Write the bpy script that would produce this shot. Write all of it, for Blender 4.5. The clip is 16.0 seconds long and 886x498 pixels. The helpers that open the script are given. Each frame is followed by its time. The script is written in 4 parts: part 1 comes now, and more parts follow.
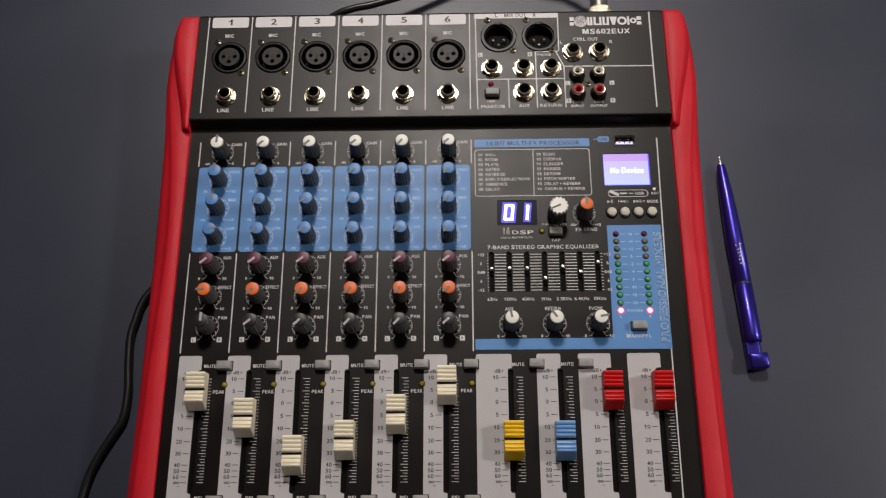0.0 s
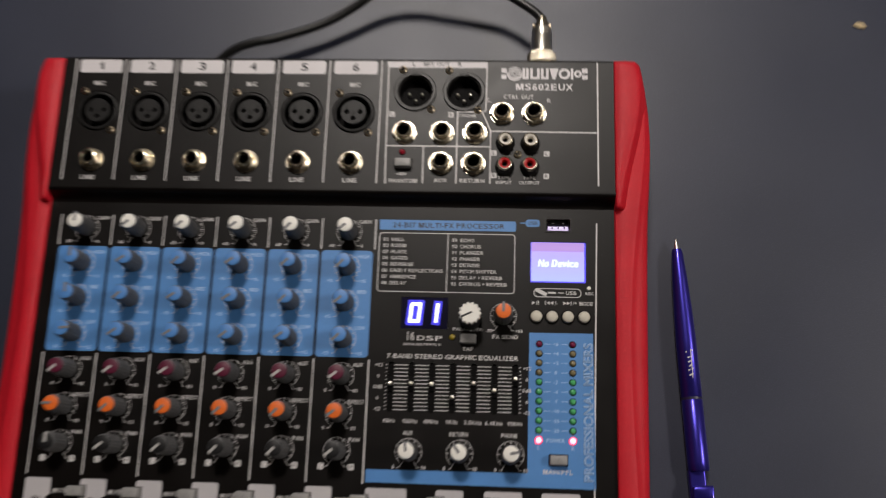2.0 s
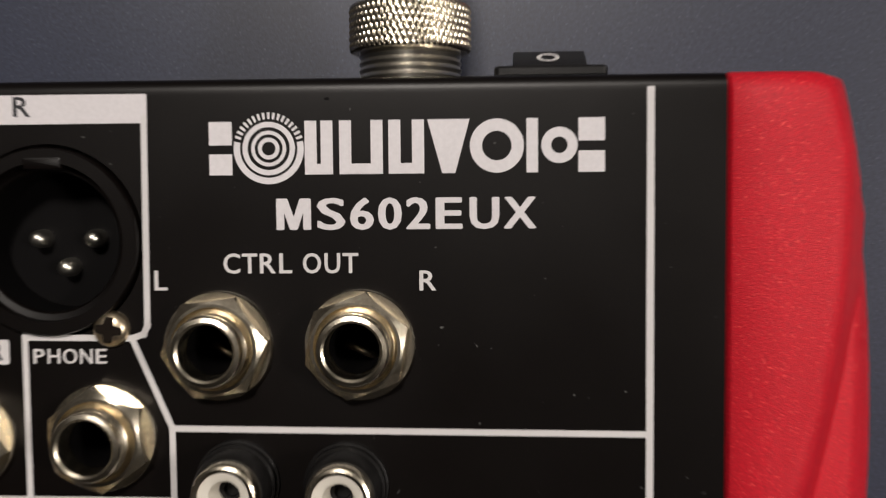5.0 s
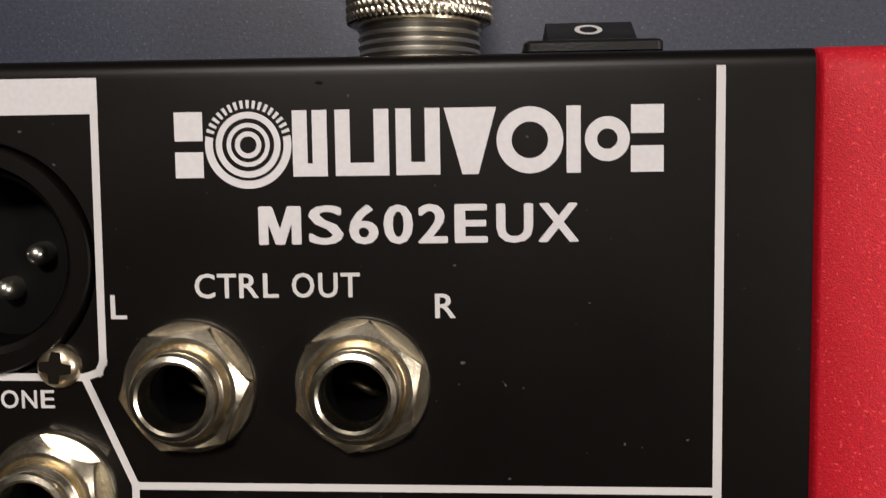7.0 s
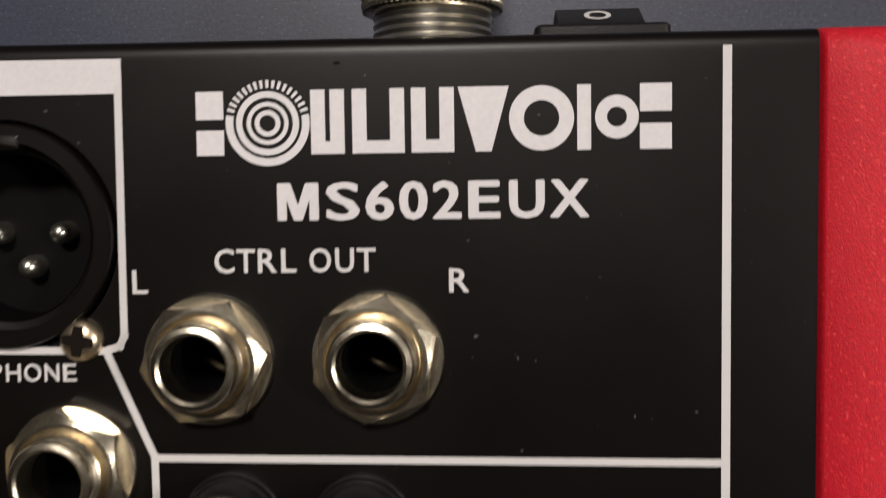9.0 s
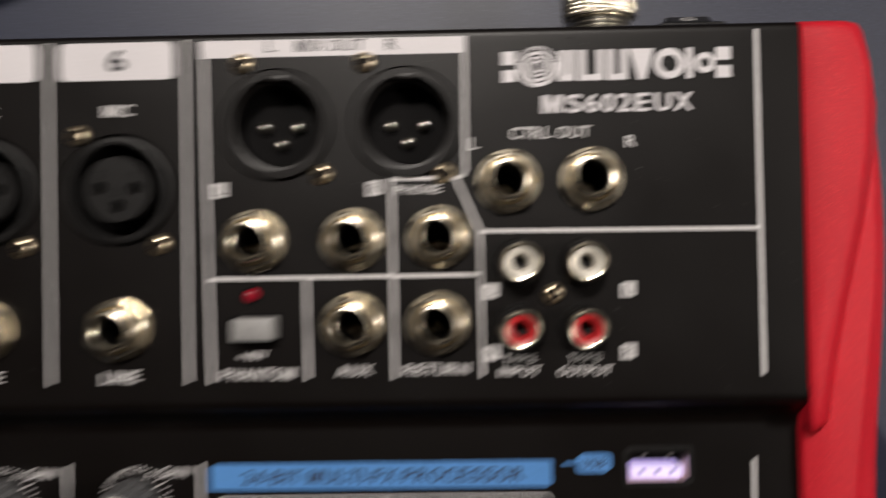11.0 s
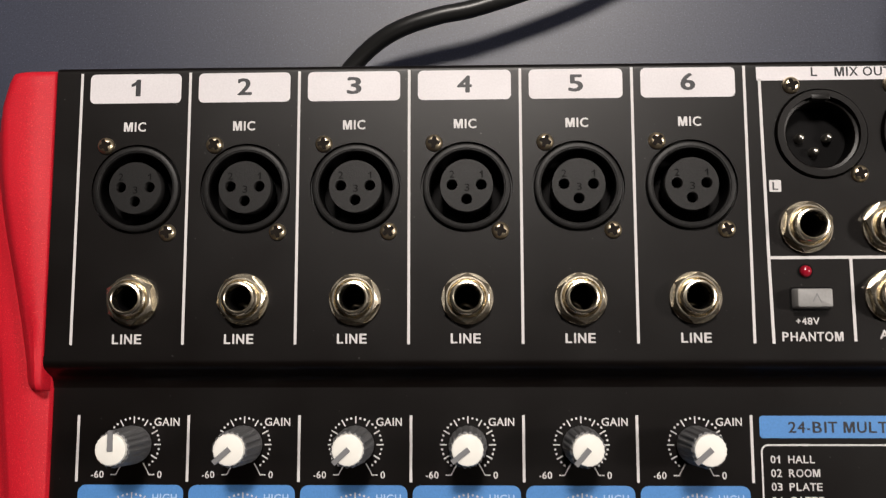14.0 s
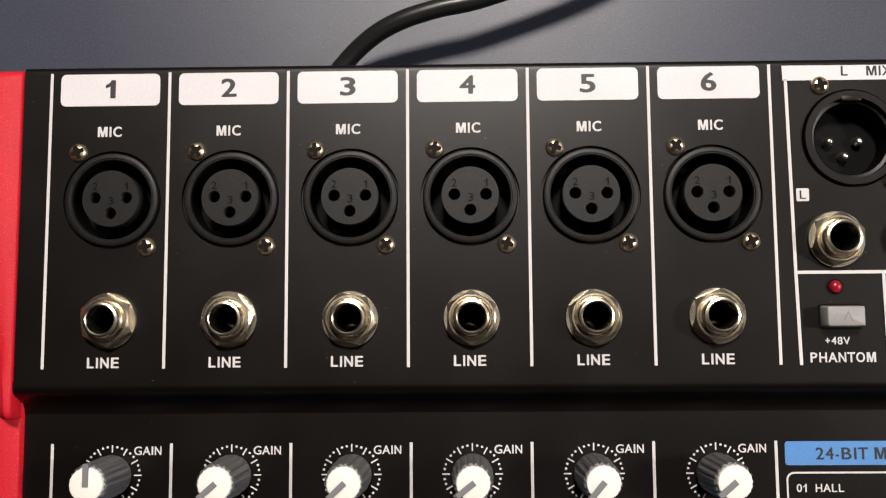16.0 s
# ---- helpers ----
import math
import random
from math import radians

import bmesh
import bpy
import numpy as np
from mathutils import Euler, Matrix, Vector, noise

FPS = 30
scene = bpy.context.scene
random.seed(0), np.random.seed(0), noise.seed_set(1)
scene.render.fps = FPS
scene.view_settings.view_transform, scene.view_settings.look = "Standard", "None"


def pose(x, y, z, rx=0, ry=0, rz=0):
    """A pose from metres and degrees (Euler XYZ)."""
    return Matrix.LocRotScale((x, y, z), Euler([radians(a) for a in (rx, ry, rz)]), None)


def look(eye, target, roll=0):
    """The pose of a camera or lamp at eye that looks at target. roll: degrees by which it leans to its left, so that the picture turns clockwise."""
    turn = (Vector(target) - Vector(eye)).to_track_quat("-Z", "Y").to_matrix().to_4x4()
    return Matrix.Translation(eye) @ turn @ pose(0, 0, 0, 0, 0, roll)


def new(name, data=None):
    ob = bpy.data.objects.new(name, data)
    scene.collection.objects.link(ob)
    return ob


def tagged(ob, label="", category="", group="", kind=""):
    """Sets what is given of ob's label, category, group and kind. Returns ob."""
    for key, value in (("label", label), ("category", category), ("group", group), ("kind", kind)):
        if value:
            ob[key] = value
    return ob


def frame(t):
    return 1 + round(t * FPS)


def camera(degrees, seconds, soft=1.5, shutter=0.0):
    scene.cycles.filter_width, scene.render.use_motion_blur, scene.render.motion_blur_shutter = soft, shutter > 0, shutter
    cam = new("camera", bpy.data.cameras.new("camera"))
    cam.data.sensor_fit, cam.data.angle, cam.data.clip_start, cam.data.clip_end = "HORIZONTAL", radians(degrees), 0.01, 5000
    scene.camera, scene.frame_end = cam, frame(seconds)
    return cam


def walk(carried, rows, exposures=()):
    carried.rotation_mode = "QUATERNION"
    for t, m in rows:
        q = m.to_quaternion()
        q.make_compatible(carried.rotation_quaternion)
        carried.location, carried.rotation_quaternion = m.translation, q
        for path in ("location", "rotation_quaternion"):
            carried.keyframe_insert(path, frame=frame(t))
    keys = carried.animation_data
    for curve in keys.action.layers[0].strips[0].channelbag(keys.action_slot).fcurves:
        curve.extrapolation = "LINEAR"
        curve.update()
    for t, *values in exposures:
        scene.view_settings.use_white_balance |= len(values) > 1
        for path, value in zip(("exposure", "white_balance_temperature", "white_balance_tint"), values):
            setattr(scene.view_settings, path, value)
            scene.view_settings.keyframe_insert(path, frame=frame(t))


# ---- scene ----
cam = camera(50.31, 16.0, soft=1.2, shutter=1.0)
PATH = [
    (0.0, 0.17583, -0.37680, 0.59967, 20.211, 1.470, -0.036),
    (0.5, 0.18142, -0.37757, 0.59994, 20.020, 1.653, -0.258),
    (1.0, 0.18738, -0.36148, 0.60025, 19.932, 1.656, -0.096),
    (1.5, 0.20950, -0.30958, 0.58528, 19.765, 1.315, 0.720),
    (2.0, 0.24857, -0.23918, 0.54180, 14.522, 2.998, 1.813),
    (2.5, 0.27850, -0.15922, 0.48130, 8.866, 5.943, 1.908),
    (3.0, 0.29219, -0.09201, 0.38900, 4.617, 7.913, 1.640),
    (3.5, 0.29281, -0.04451, 0.29294, 0.833, 7.472, 0.825),
    (4.0, 0.28760, -0.03233, 0.22280, 2.265, 4.693, 0.257),
    (4.5, 0.28731, -0.01915, 0.18995, -0.838, 3.494, -0.076),
    (4.7, 0.28616, -0.01476, 0.17384, -2.326, 3.392, -0.288),
    (6.8, 0.28091, -0.01072, 0.13907, -4.853, 2.941, -0.815),
    (7.0, 0.28056, -0.00997, 0.13925, -4.936, 2.977, -0.831),
    (7.5, 0.27979, -0.00912, 0.13889, -4.936, 3.014, -0.908),
    (8.0, 0.27990, -0.00946, 0.13864, -4.609, 3.114, -0.885),
    (8.2, 0.28012, -0.00770, 0.13867, -5.274, 3.272, -0.842),
    (10.3, 0.26993, -0.02968, 0.18836, 0.004, 1.469, -0.886),
    (10.5, 0.26225, -0.03006, 0.20333, -0.974, 0.334, -1.074),
    (11.0, 0.23972, -0.04998, 0.24738, 1.050, 1.319, -1.043),
    (11.5, 0.18878, -0.06157, 0.27885, 2.105, 0.489, -0.138),
    (12.0, 0.14822, -0.07143, 0.29597, 4.405, 1.282, 0.875),
    (12.5, 0.12202, -0.08697, 0.30382, 6.323, 1.919, 1.388),
    (13.0, 0.11436, -0.08957, 0.30235, 7.323, 2.577, 0.993),
    (13.5, 0.11147, -0.08210, 0.29541, 7.199, 2.218, 0.174),
    (14.0, 0.10753, -0.07916, 0.29350, 6.922, 1.960, -0.112),
    (14.5, 0.10495, -0.07268, 0.28729, 6.969, 1.363, -0.189),
    (15.0, 0.10191, -0.06818, 0.27933, 6.570, 0.908, -0.239),
    (15.5, 0.10261, -0.06871, 0.27763, 6.115, 1.099, -0.297),
    (16.0, 0.10371, -0.06851, 0.27605, 5.732, 1.303, -0.398),
]
EXPOSURES = [(0.0, -0.33), (1.5, -0.38), (2.0, -0.5), (2.5, -0.65), (3.0, -0.6), (3.5, -0.3), (4.5, -0.24), (7.0, -0.13), (8.2, -0.13), (10.5, -0.13), (12.0, 0.05), (13.0, 0.18), (14.0, 0.24), (16.0, 0.44)]
walk(cam, [(t, pose(*p)) for t, *p in PATH], EXPOSURES)

MM = 0.001
ZL, ZU = 38.0, 45.0          # heights of the lower and the upper panel over the table, in millimetres

# ---------------------------------------------------------------- light
world = bpy.data.worlds.new("room_air")
scene.world = world
world.use_nodes = True
world.node_tree.nodes["Background"].inputs[0].default_value = (0.8, 0.85, 1.0, 1)
world.node_tree.nodes["Background"].inputs[1].default_value = 0.02

LAMPS = [
    # place (m), aim, size, watts, colour
    ((0.14, 0.88, 1.69), (0.14, 0.88, 0.0), (0.30, 0.30), 32, (1.0, 0.92, 0.85)),
    ((1.98, 0.05, 1.69), (1.98, 0.05, 0.0), (0.30, 0.30), 33, (1.0, 0.92, 0.85)),
]
for eye, aim, size, watts, colour in LAMPS:
    lamp = bpy.data.lights.new("lamp_light", "AREA")
    lamp.shape, lamp.size, lamp.size_y, lamp.energy, lamp.color = "RECTANGLE", size[0], size[1], watts, colour
    new("lamp_light", lamp).matrix_world = look(eye, aim)


# ---------------------------------------------------------------- materials
def material(name, colour, rough=0.5, metal=0.0, spec=0.5, grain=None, bump=None, wear=None, emit=None, coat=0.0, dust_and_glints=None):
    """grain: (scale per metre, share) of fine colour change; bump: (scale, strength); wear: (scale, share) of large stains."""
    m = bpy.data.materials.new(name)
    m.use_nodes = True
    nt = m.node_tree
    b = nt.nodes["Principled BSDF"]
    b.inputs["Roughness"].default_value = rough
    b.inputs["Metallic"].default_value = metal
    b.inputs["Specular IOR Level"].default_value = spec
    b.inputs["Coat Weight"].default_value = coat
    b.inputs["Base Color"].default_value = (*colour, 1)
    pos = nt.nodes.new("ShaderNodeNewGeometry").outputs["Position"]

    def noise_at(scale, detail=3.0):
        n = nt.nodes.new("ShaderNodeTexNoise")
        n.inputs["Scale"].default_value = scale
        n.inputs["Detail"].default_value = detail
        nt.links.new(pos, n.inputs["Vector"])
        return n.outputs["Fac"]

    value = None
    for spot in (grain, wear):
        if spot:
            r = nt.nodes.new("ShaderNodeMapRange")
            r.inputs["From Min"].default_value, r.inputs["From Max"].default_value = 0.3, 0.7
            r.inputs["To Min"].default_value, r.inputs["To Max"].default_value = 1 - spot[1], 1 + spot[1]
            nt.links.new(noise_at(spot[0]), r.inputs["Value"])
            if value is None:
                value = r.outputs["Result"]
            else:
                k = nt.nodes.new("ShaderNodeMath")
                k.operation = "MULTIPLY"
                nt.links.new(value, k.inputs[0])
                nt.links.new(r.outputs["Result"], k.inputs[1])
                value = k.outputs[0]
    if value is not None:
        v = nt.nodes.new("ShaderNodeVectorMath")
        v.operation = "SCALE"
        v.inputs[0].default_value = colour
        nt.links.new(value, v.inputs["Scale"])
        nt.links.new(v.outputs[0], b.inputs["Base Color"])
    # bright flecks in the base colour: dust on the panel, painted glints elsewhere
    if dust_and_glints:
        r = nt.nodes.new("ShaderNodeMapRange")
        r.inputs["From Min"].default_value, r.inputs["From Max"].default_value = dust_and_glints[1], dust_and_glints[1] + 0.06
        r.inputs["To Min"].default_value, r.inputs["To Max"].default_value = 0.0, 1.0
        nt.links.new(noise_at(dust_and_glints[0], 0.0), r.inputs["Value"])
        mix = nt.nodes.new("ShaderNodeMix")
        mix.data_type = "RGBA"
        mix.inputs[7].default_value = (*dust_and_glints[2], 1)
        nt.links.new(r.outputs["Result"], mix.inputs[0])
        nt.links.new(v.outputs[0], mix.inputs[6])
        nt.links.new(mix.outputs[2], b.inputs["Base Color"])
    if wear:
        r = nt.nodes.new("ShaderNodeMapRange")
        r.inputs["To Min"].default_value, r.inputs["To Max"].default_value = rough * 0.8, min(1, rough * 1.2)
        nt.links.new(noise_at(wear[0] * 1.7), r.inputs["Value"])
        nt.links.new(r.outputs["Result"], b.inputs["Roughness"])
    if bump:
        n = nt.nodes.new("ShaderNodeBump")
        n.inputs["Strength"].default_value = bump[1]
        n.inputs["Distance"].default_value = 0.0002
        nt.links.new(noise_at(bump[0], 2.0), n.inputs["Height"])
        nt.links.new(n.outputs["Normal"], b.inputs["Normal"])
    if emit:
        b.inputs["Emission Color"].default_value = (*emit[0], 1)
        b.inputs["Emission Strength"].default_value = emit[1]
    return m


# the pale flecks of the laminate are glints painted into its colour
TABLE = material("blue_grey_laminate", (0.029, 0.034, 0.058), 0.42, grain=(1700, 0.26), wear=(9, 0.10), bump=(3600, 0.15), dust_and_glints=(2400, 0.72, (0.070, 0.080, 0.112)))
BLACK = material("black_powder_coat", (0.0027, 0.0016, 0.0013), 0.37, spec=0.28, grain=(2500, 0.2), wear=(25, 0.06), bump=(9000, 0.06), dust_and_glints=(1500, 0.875, (0.08, 0.08, 0.076)))
DARK = material("black_plastic", (0.009, 0.0085, 0.0085), 0.44, spec=0.27, grain=(2600, 0.3), bump=(3200, 0.22))
# near-black that paints shade into recesses; also serves plain black parts
VOID = material("black_and_recess_shade", (0.0036, 0.0032, 0.0034), 0.6, spec=0.08)
# brighter red flecks paint the sparkle of the grained plastic
RED = material("red_moulded_plastic", (0.58, 0.010, 0.024), 0.44, spec=0.30, grain=(3500, 0.20), wear=(40, 0.07), bump=(7000, 0.40), dust_and_glints=(3000, 0.71, (0.80, 0.06, 0.06)))
INK = material("white_print", (0.67, 0.65, 0.65), 0.55, wear=(60, 0.05))
NUMERAL = material("sunk_dark_numeral", (0.0025, 0.0024, 0.0025), 0.6, spec=0.1)
INK_DARK = material("dark_print", (0.02, 0.02, 0.024), 0.5)
LABEL = material("white_label_print", (0.72, 0.69, 0.71), 0.5, grain=(1800, 0.04), wear=(40, 0.04))
BLUE = material("blue_print", (0.085, 0.255, 0.59), 0.45, grain=(2200, 0.08), wear=(45, 0.06), bump=(3500, 0.2))
BLUE_PALE = material("pale_blue_print", (0.42, 0.60, 0.86), 0.5)
GREY_PAD = material("light_grey_print", (0.52, 0.50, 0.52), 0.5, grain=(1500, 0.05), wear=(30, 0.04))
NICKEL = material("nickel_plate", (0.84, 0.755, 0.60), 0.25, 1.0, grain=(2600, 0.22), wear=(300, 0.16), bump=(4200, 0.12))
CHROME = material("bright_chrome", (0.88, 0.84, 0.75), 0.30, 1.0, wear=(200, 0.08))
SCREW = material("zinc_screw", (0.82, 0.69, 0.49), 0.32, 1.0, grain=(1500, 0.2))
SCREW_DEEP = material("shaded_screw_recess", (0.012, 0.009, 0.007), 0.5, spec=0.06)
KNOB = material("dark_grey_rubber", (0.11, 0.111, 0.115), 0.48, grain=(1500, 0.15), bump=(2500, 0.2))
POINT_LIGHT = material("pale_grey_pointer", (0.48, 0.47, 0.46), 0.5)
POINT = material("grey_pointer", (0.20, 0.20, 0.21), 0.5)
CAP_WHITE = material("white_cap_plastic", (0.92, 0.90, 0.84), 0.42, wear=(120, 0.03))
IVORY = material("ivory_button_plastic", (0.60, 0.57, 0.48), 0.45, wear=(150, 0.05))
CAP_BLUE = material("blue_cap_plastic", (0.085, 0.25, 0.60), 0.42, wear=(120, 0.05))
CAP_MAROON = material("maroon_cap_plastic", (0.10, 0.007, 0.030), 0.42, wear=(120, 0.05))
CAP_ORANGE = material("orange_cap_plastic", (0.82, 0.16, 0.022), 0.42, wear=(120, 0.05))
CAP_BLACK = material("black_cap_plastic", (0.010, 0.010, 0.011), 0.40, wear=(120, 0.08))
CREAM = material("cream_fader_plastic", (0.95, 0.87, 0.69), 0.42, wear=(80, 0.04))
YELLOW = material("yellow_fader_plastic", (0.90, 0.56, 0.010), 0.40, wear=(80, 0.04))
SKY_BLUE = material("light_blue_fader_plastic", (0.17, 0.36, 0.70), 0.38, wear=(80, 0.04))
SCARLET = material("red_fader_plastic", (0.62, 0.008, 0.010), 0.45, spec=0.3, wear=(80, 0.04))
BUTTON = material("grey_button_plastic", (0.30, 0.295, 0.29), 0.45, grain=(1500, 0.05), wear=(150, 0.05))
PHONO_WHITE = material("white_phono_plastic", (0.74, 0.70, 0.62), 0.4)
PHONO_RED = material("red_phono_plastic", (0.50, 0.022, 0.026), 0.4)
PEN_BLUE = material("blue_metallic_lacquer", (0.045, 0.034, 0.36), 0.30, 0.75, grain=(2500, 0.15), wear=(60, 0.08), coat=0.15)
PEN_BAND = material("dark_pen_band", (0.02, 0.02, 0.06), 0.4)
RUBBER = material("black_cable_rubber", (0.012, 0.012, 0.012), 0.36, wear=(50, 0.15))
CRUMB = material("straw_coloured_scrap", (0.55, 0.43, 0.25), 0.8, grain=(900, 0.3))
WALL = material("grey_wall_paint", (0.12, 0.112, 0.105), 0.8, wear=(1.2, 0.06))
FLOOR = material("grey_floor", (0.14, 0.125, 0.11), 0.6, wear=(2, 0.1))
WOOD = material("dark_table_frame", (0.08, 0.07, 0.06), 0.5, wear=(6, 0.15))
SMOKE = material("smoked_window", (0.006, 0.005, 0.026), 0.30, spec=0.08)
SEG_ON = material("lit_blue_segment", (0.5, 0.5, 1.0), 0.4, emit=((0.62, 0.62, 1.0), 3.2))
SEG_HALO = material("blue_segment_halo", (0.05, 0.05, 0.5), 0.4, emit=((0.035, 0.022, 1.0), 0.85))
LCD_GLOW = material("lit_display", (0.3, 0.3, 0.6), 0.25, emit=((0.20, 0.22, 1.0), 1.35))
LCD_BAND = material("dim_display_band", (0.3, 0.2, 0.5), 0.25, emit=((0.56, 0.35, 0.82), 0.85))
LCD_TEXT = material("lit_display_text", (0.8, 0.9, 1.0), 0.4, emit=((0.72, 0.95, 1.0), 1.7))
LCD_FRINGE = material("display_fringe_glow", (0.1, 0.1, 0.6), 0.3, emit=((0.10, 0.07, 1.0), 1.0))
# violet display light falling on the tongue is put in as emission
TONGUE = material("tongue_display_glow", (0.7, 0.66, 0.75), 0.4, emit=((0.62, 0.48, 1.0), 0.75))
LED_LIT = material("lit_red_led", (1.0, 0.2, 0.3), 0.3, emit=((1.0, 0.22, 0.30), 6.0))
LED_HALO = material("red_led_halo_rim", (0.8, 0.05, 0.1), 0.4, emit=((1.0, 0.02, 0.10), 1.1))
LED_RED = material("unlit_red_led", (0.30, 0.006, 0.02), 0.2)
LED_PINK = material("unlit_dark_red_led", (0.16, 0.010, 0.045), 0.2)
LED_AMBER = material("unlit_amber_led", (0.20, 0.165, 0.085), 0.25)
LED_GREEN = material("unlit_green_led", (0.08, 0.42, 0.15), 0.2)
LED_YELLOW = material("unlit_yellow_led", (0.30, 0.23, 0.02), 0.25)
LAMP_GLOW = material("lamp_diffuser", (0.9, 0.9, 0.85), 0.5, emit=((1.0, 0.9, 0.8), 3.0))

# the display is brighter and bluer towards its lower edge
nt = LCD_GLOW.node_tree
geo = nt.nodes.new("ShaderNodeNewGeometry")
sep = nt.nodes.new("ShaderNodeSeparateXYZ")
rng = nt.nodes.new("ShaderNodeMapRange")
rng.inputs["From Min"].default_value, rng.inputs["From Max"].default_value = -0.1275, -0.1040
ramp = nt.nodes.new("ShaderNodeValToRGB")
ramp.color_ramp.elements[0].color = (0.36, 0.46, 1.0, 1)
ramp.color_ramp.elements[1].color = (0.46, 0.30, 0.80, 1)
mid = ramp.color_ramp.elements.new(0.65)
mid.color = (0.38, 0.32, 0.98, 1)
nt.links.new(geo.outputs["Position"], sep.inputs[0])
nt.links.new(sep.outputs["Y"], rng.inputs["Value"])
nt.links.new(rng.outputs["Result"], ramp.inputs[0])
nt.links.new(ramp.outputs[0], nt.nodes["Principled BSDF"].inputs["Emission Color"])


# ---------------------------------------------------------------- mesh helpers (millimetres)
def finish(bm, name, mat, smooth=None):
    bmesh.ops.recalc_face_normals(bm, faces=bm.faces)
    for v in bm.verts:
        v.co *= MM
    if smooth is not None:
        for f in bm.faces:
            f.smooth = True
        for e in bm.edges:
            if len(e.link_faces) == 2 and e.calc_face_angle() > radians(smooth):
                e.smooth = False
    me = bpy.data.meshes.new(name)
    bm.to_mesh(me)
    bm.free()
    me.materials.append(mat)
    return me


def part(name, me, parent, at=(0, 0, 0), turn=0.0, label=""):
    ob = new(name, me)
    ob.parent = parent
    ob.matrix_basis = pose(at[0] * MM, at[1] * MM, at[2] * MM, 0, 0, turn)
    return tagged(ob, label) if label else ob


def lathe(profile, seg=40, wave=0.0, waves=0, span=None):
    """A turned body from (radius, height) pairs; wave: share by which ribs stand out, on profile rows within span."""
    bm = bmesh.new()
    rings = []
    for n, (r, z) in enumerate(profile):
        if r < 1e-6:
            rings.append([bm.verts.new((0, 0, z))])
            continue
        ring = []
        for k in range(seg):
            a = math.tau * k / seg
            q = r
            if waves and (span is None or span[0] <= n <= span[1]):
                q = r * (1 + wave * (1 if math.cos(a * waves) > 0 else -1))
            ring.append(bm.verts.new((q * math.cos(a), q * math.sin(a), z)))
        rings.append(ring)
    for a, b in zip(rings, rings[1:]):
        for k in range(seg):
            m = (k + 1) % seg
            if len(a) == 1 and len(b) == 1:
                continue
            if len(a) == 1:
                bm.faces.new((a[0], b[k], b[m]))
            elif len(b) == 1:
                bm.faces.new((a[k], a[m], b[0]))
            else:
                bm.faces.new((a[k], a[m], b[m], b[k]))
    return bm


def rounded(w, d, r, n=5):
    """The corners of a rounded rectangle about the origin."""
    pts = []
    for sx, sy, a0 in ((1, 1, 0), (-1, 1, 90), (-1, -1, 180), (1, -1, 270)):
        for k in range(n + 1):
            a = radians(a0 + 90 * k / n)
            pts.append((sx * (w / 2 - r) + r * math.cos(a), sy * (d / 2 - r) + r * math.sin(a)))
    return pts


def loft(sections, close=True):
    """Skin over rings of equally many points; both ends are closed."""
    bm = bmesh.new()
    rings = [[bm.verts.new(p) for p in s] for s in sections]
    n = len(rings[0])
    for a, b in zip(rings, rings[1:]):
        for k in range(n):
            bm.faces.new((a[k], a[(k + 1) % n], b[(k + 1) % n], b[k]))
    if close:
        bm.faces.new(list(reversed(rings[0])))
        bm.faces.new(rings[-1])
    return bm


def slab(w, d, h, r=0.8, soft=0.4, taper=0.0):
    """A block with rounded corners and a softened upper edge, standing on z = 0."""
    rows = [(0, 0), (0, h - soft), (soft * 0.3, h - soft * 0.3), (soft, h)]
    out = []
    for inset, z in rows:
        i = inset + taper * z / h
        out.append([(x, y, z) for x, y in rounded(w - 2 * i, d - 2 * i, max(r - inset * 0.6, 0.05), 4)])
    return loft(out)


def prism(poly, z0, z1):
    return loft([[(x, y, z0) for x, y in poly], [(x, y, z1) for x, y in poly]])


def along_x(poly, x0, x1):
    """A profile in (y, z) drawn out along x."""
    return loft([[(x0, y, z) for y, z in poly], [(x1, y, z) for y, z in poly]])


def circle(r, n=40, cx=0.0, cy=0.0):
    return [(cx + r * math.cos(math.tau * k / n), cy + r * math.sin(math.tau * k / n)) for k in range(n)]


def plate(name, outlines, thick, mat):
    """A flat plate with holes from closed outlines, its top at z = 0."""
    cu = bpy.data.curves.new(name, "CURVE")
    cu.dimensions, cu.fill_mode = "2D", "BOTH"
    cu.extrude = thick / 2
    for pts in outlines:
        s = cu.splines.new("POLY")
        s.points.add(len(pts) - 1)
        for p, (x, y) in zip(s.points, pts):
            p.co = (x, y, 0, 1)
        s.use_cyclic_u = True
    ob = bpy.data.objects.new(name, cu)
    me = bpy.data.meshes.new_from_object(ob)
    bpy.data.objects.remove(ob)
    for v in me.vertices:
        v.co = Vector((v.co.x, v.co.y, v.co.z - thick / 2)) * MM
    bm = bmesh.new()
    bm.from_mesh(me)
    bmesh.ops.remove_doubles(bm, verts=bm.verts, dist=1e-6)
    bm.to_mesh(me)
    bm.free()
    me.materials.clear()
    me.materials.append(mat)
    return me


def quads(rects):
    """Flat bars (x0, y0, x1, y1) at z = 0."""
    bm = bmesh.new()
    for x0, y0, x1, y1 in rects:
        bm.faces.new([bm.verts.new(p) for p in ((x0, y0, 0), (x1, y0, 0), (x1, y1, 0), (x0, y1, 0))])
    return bm


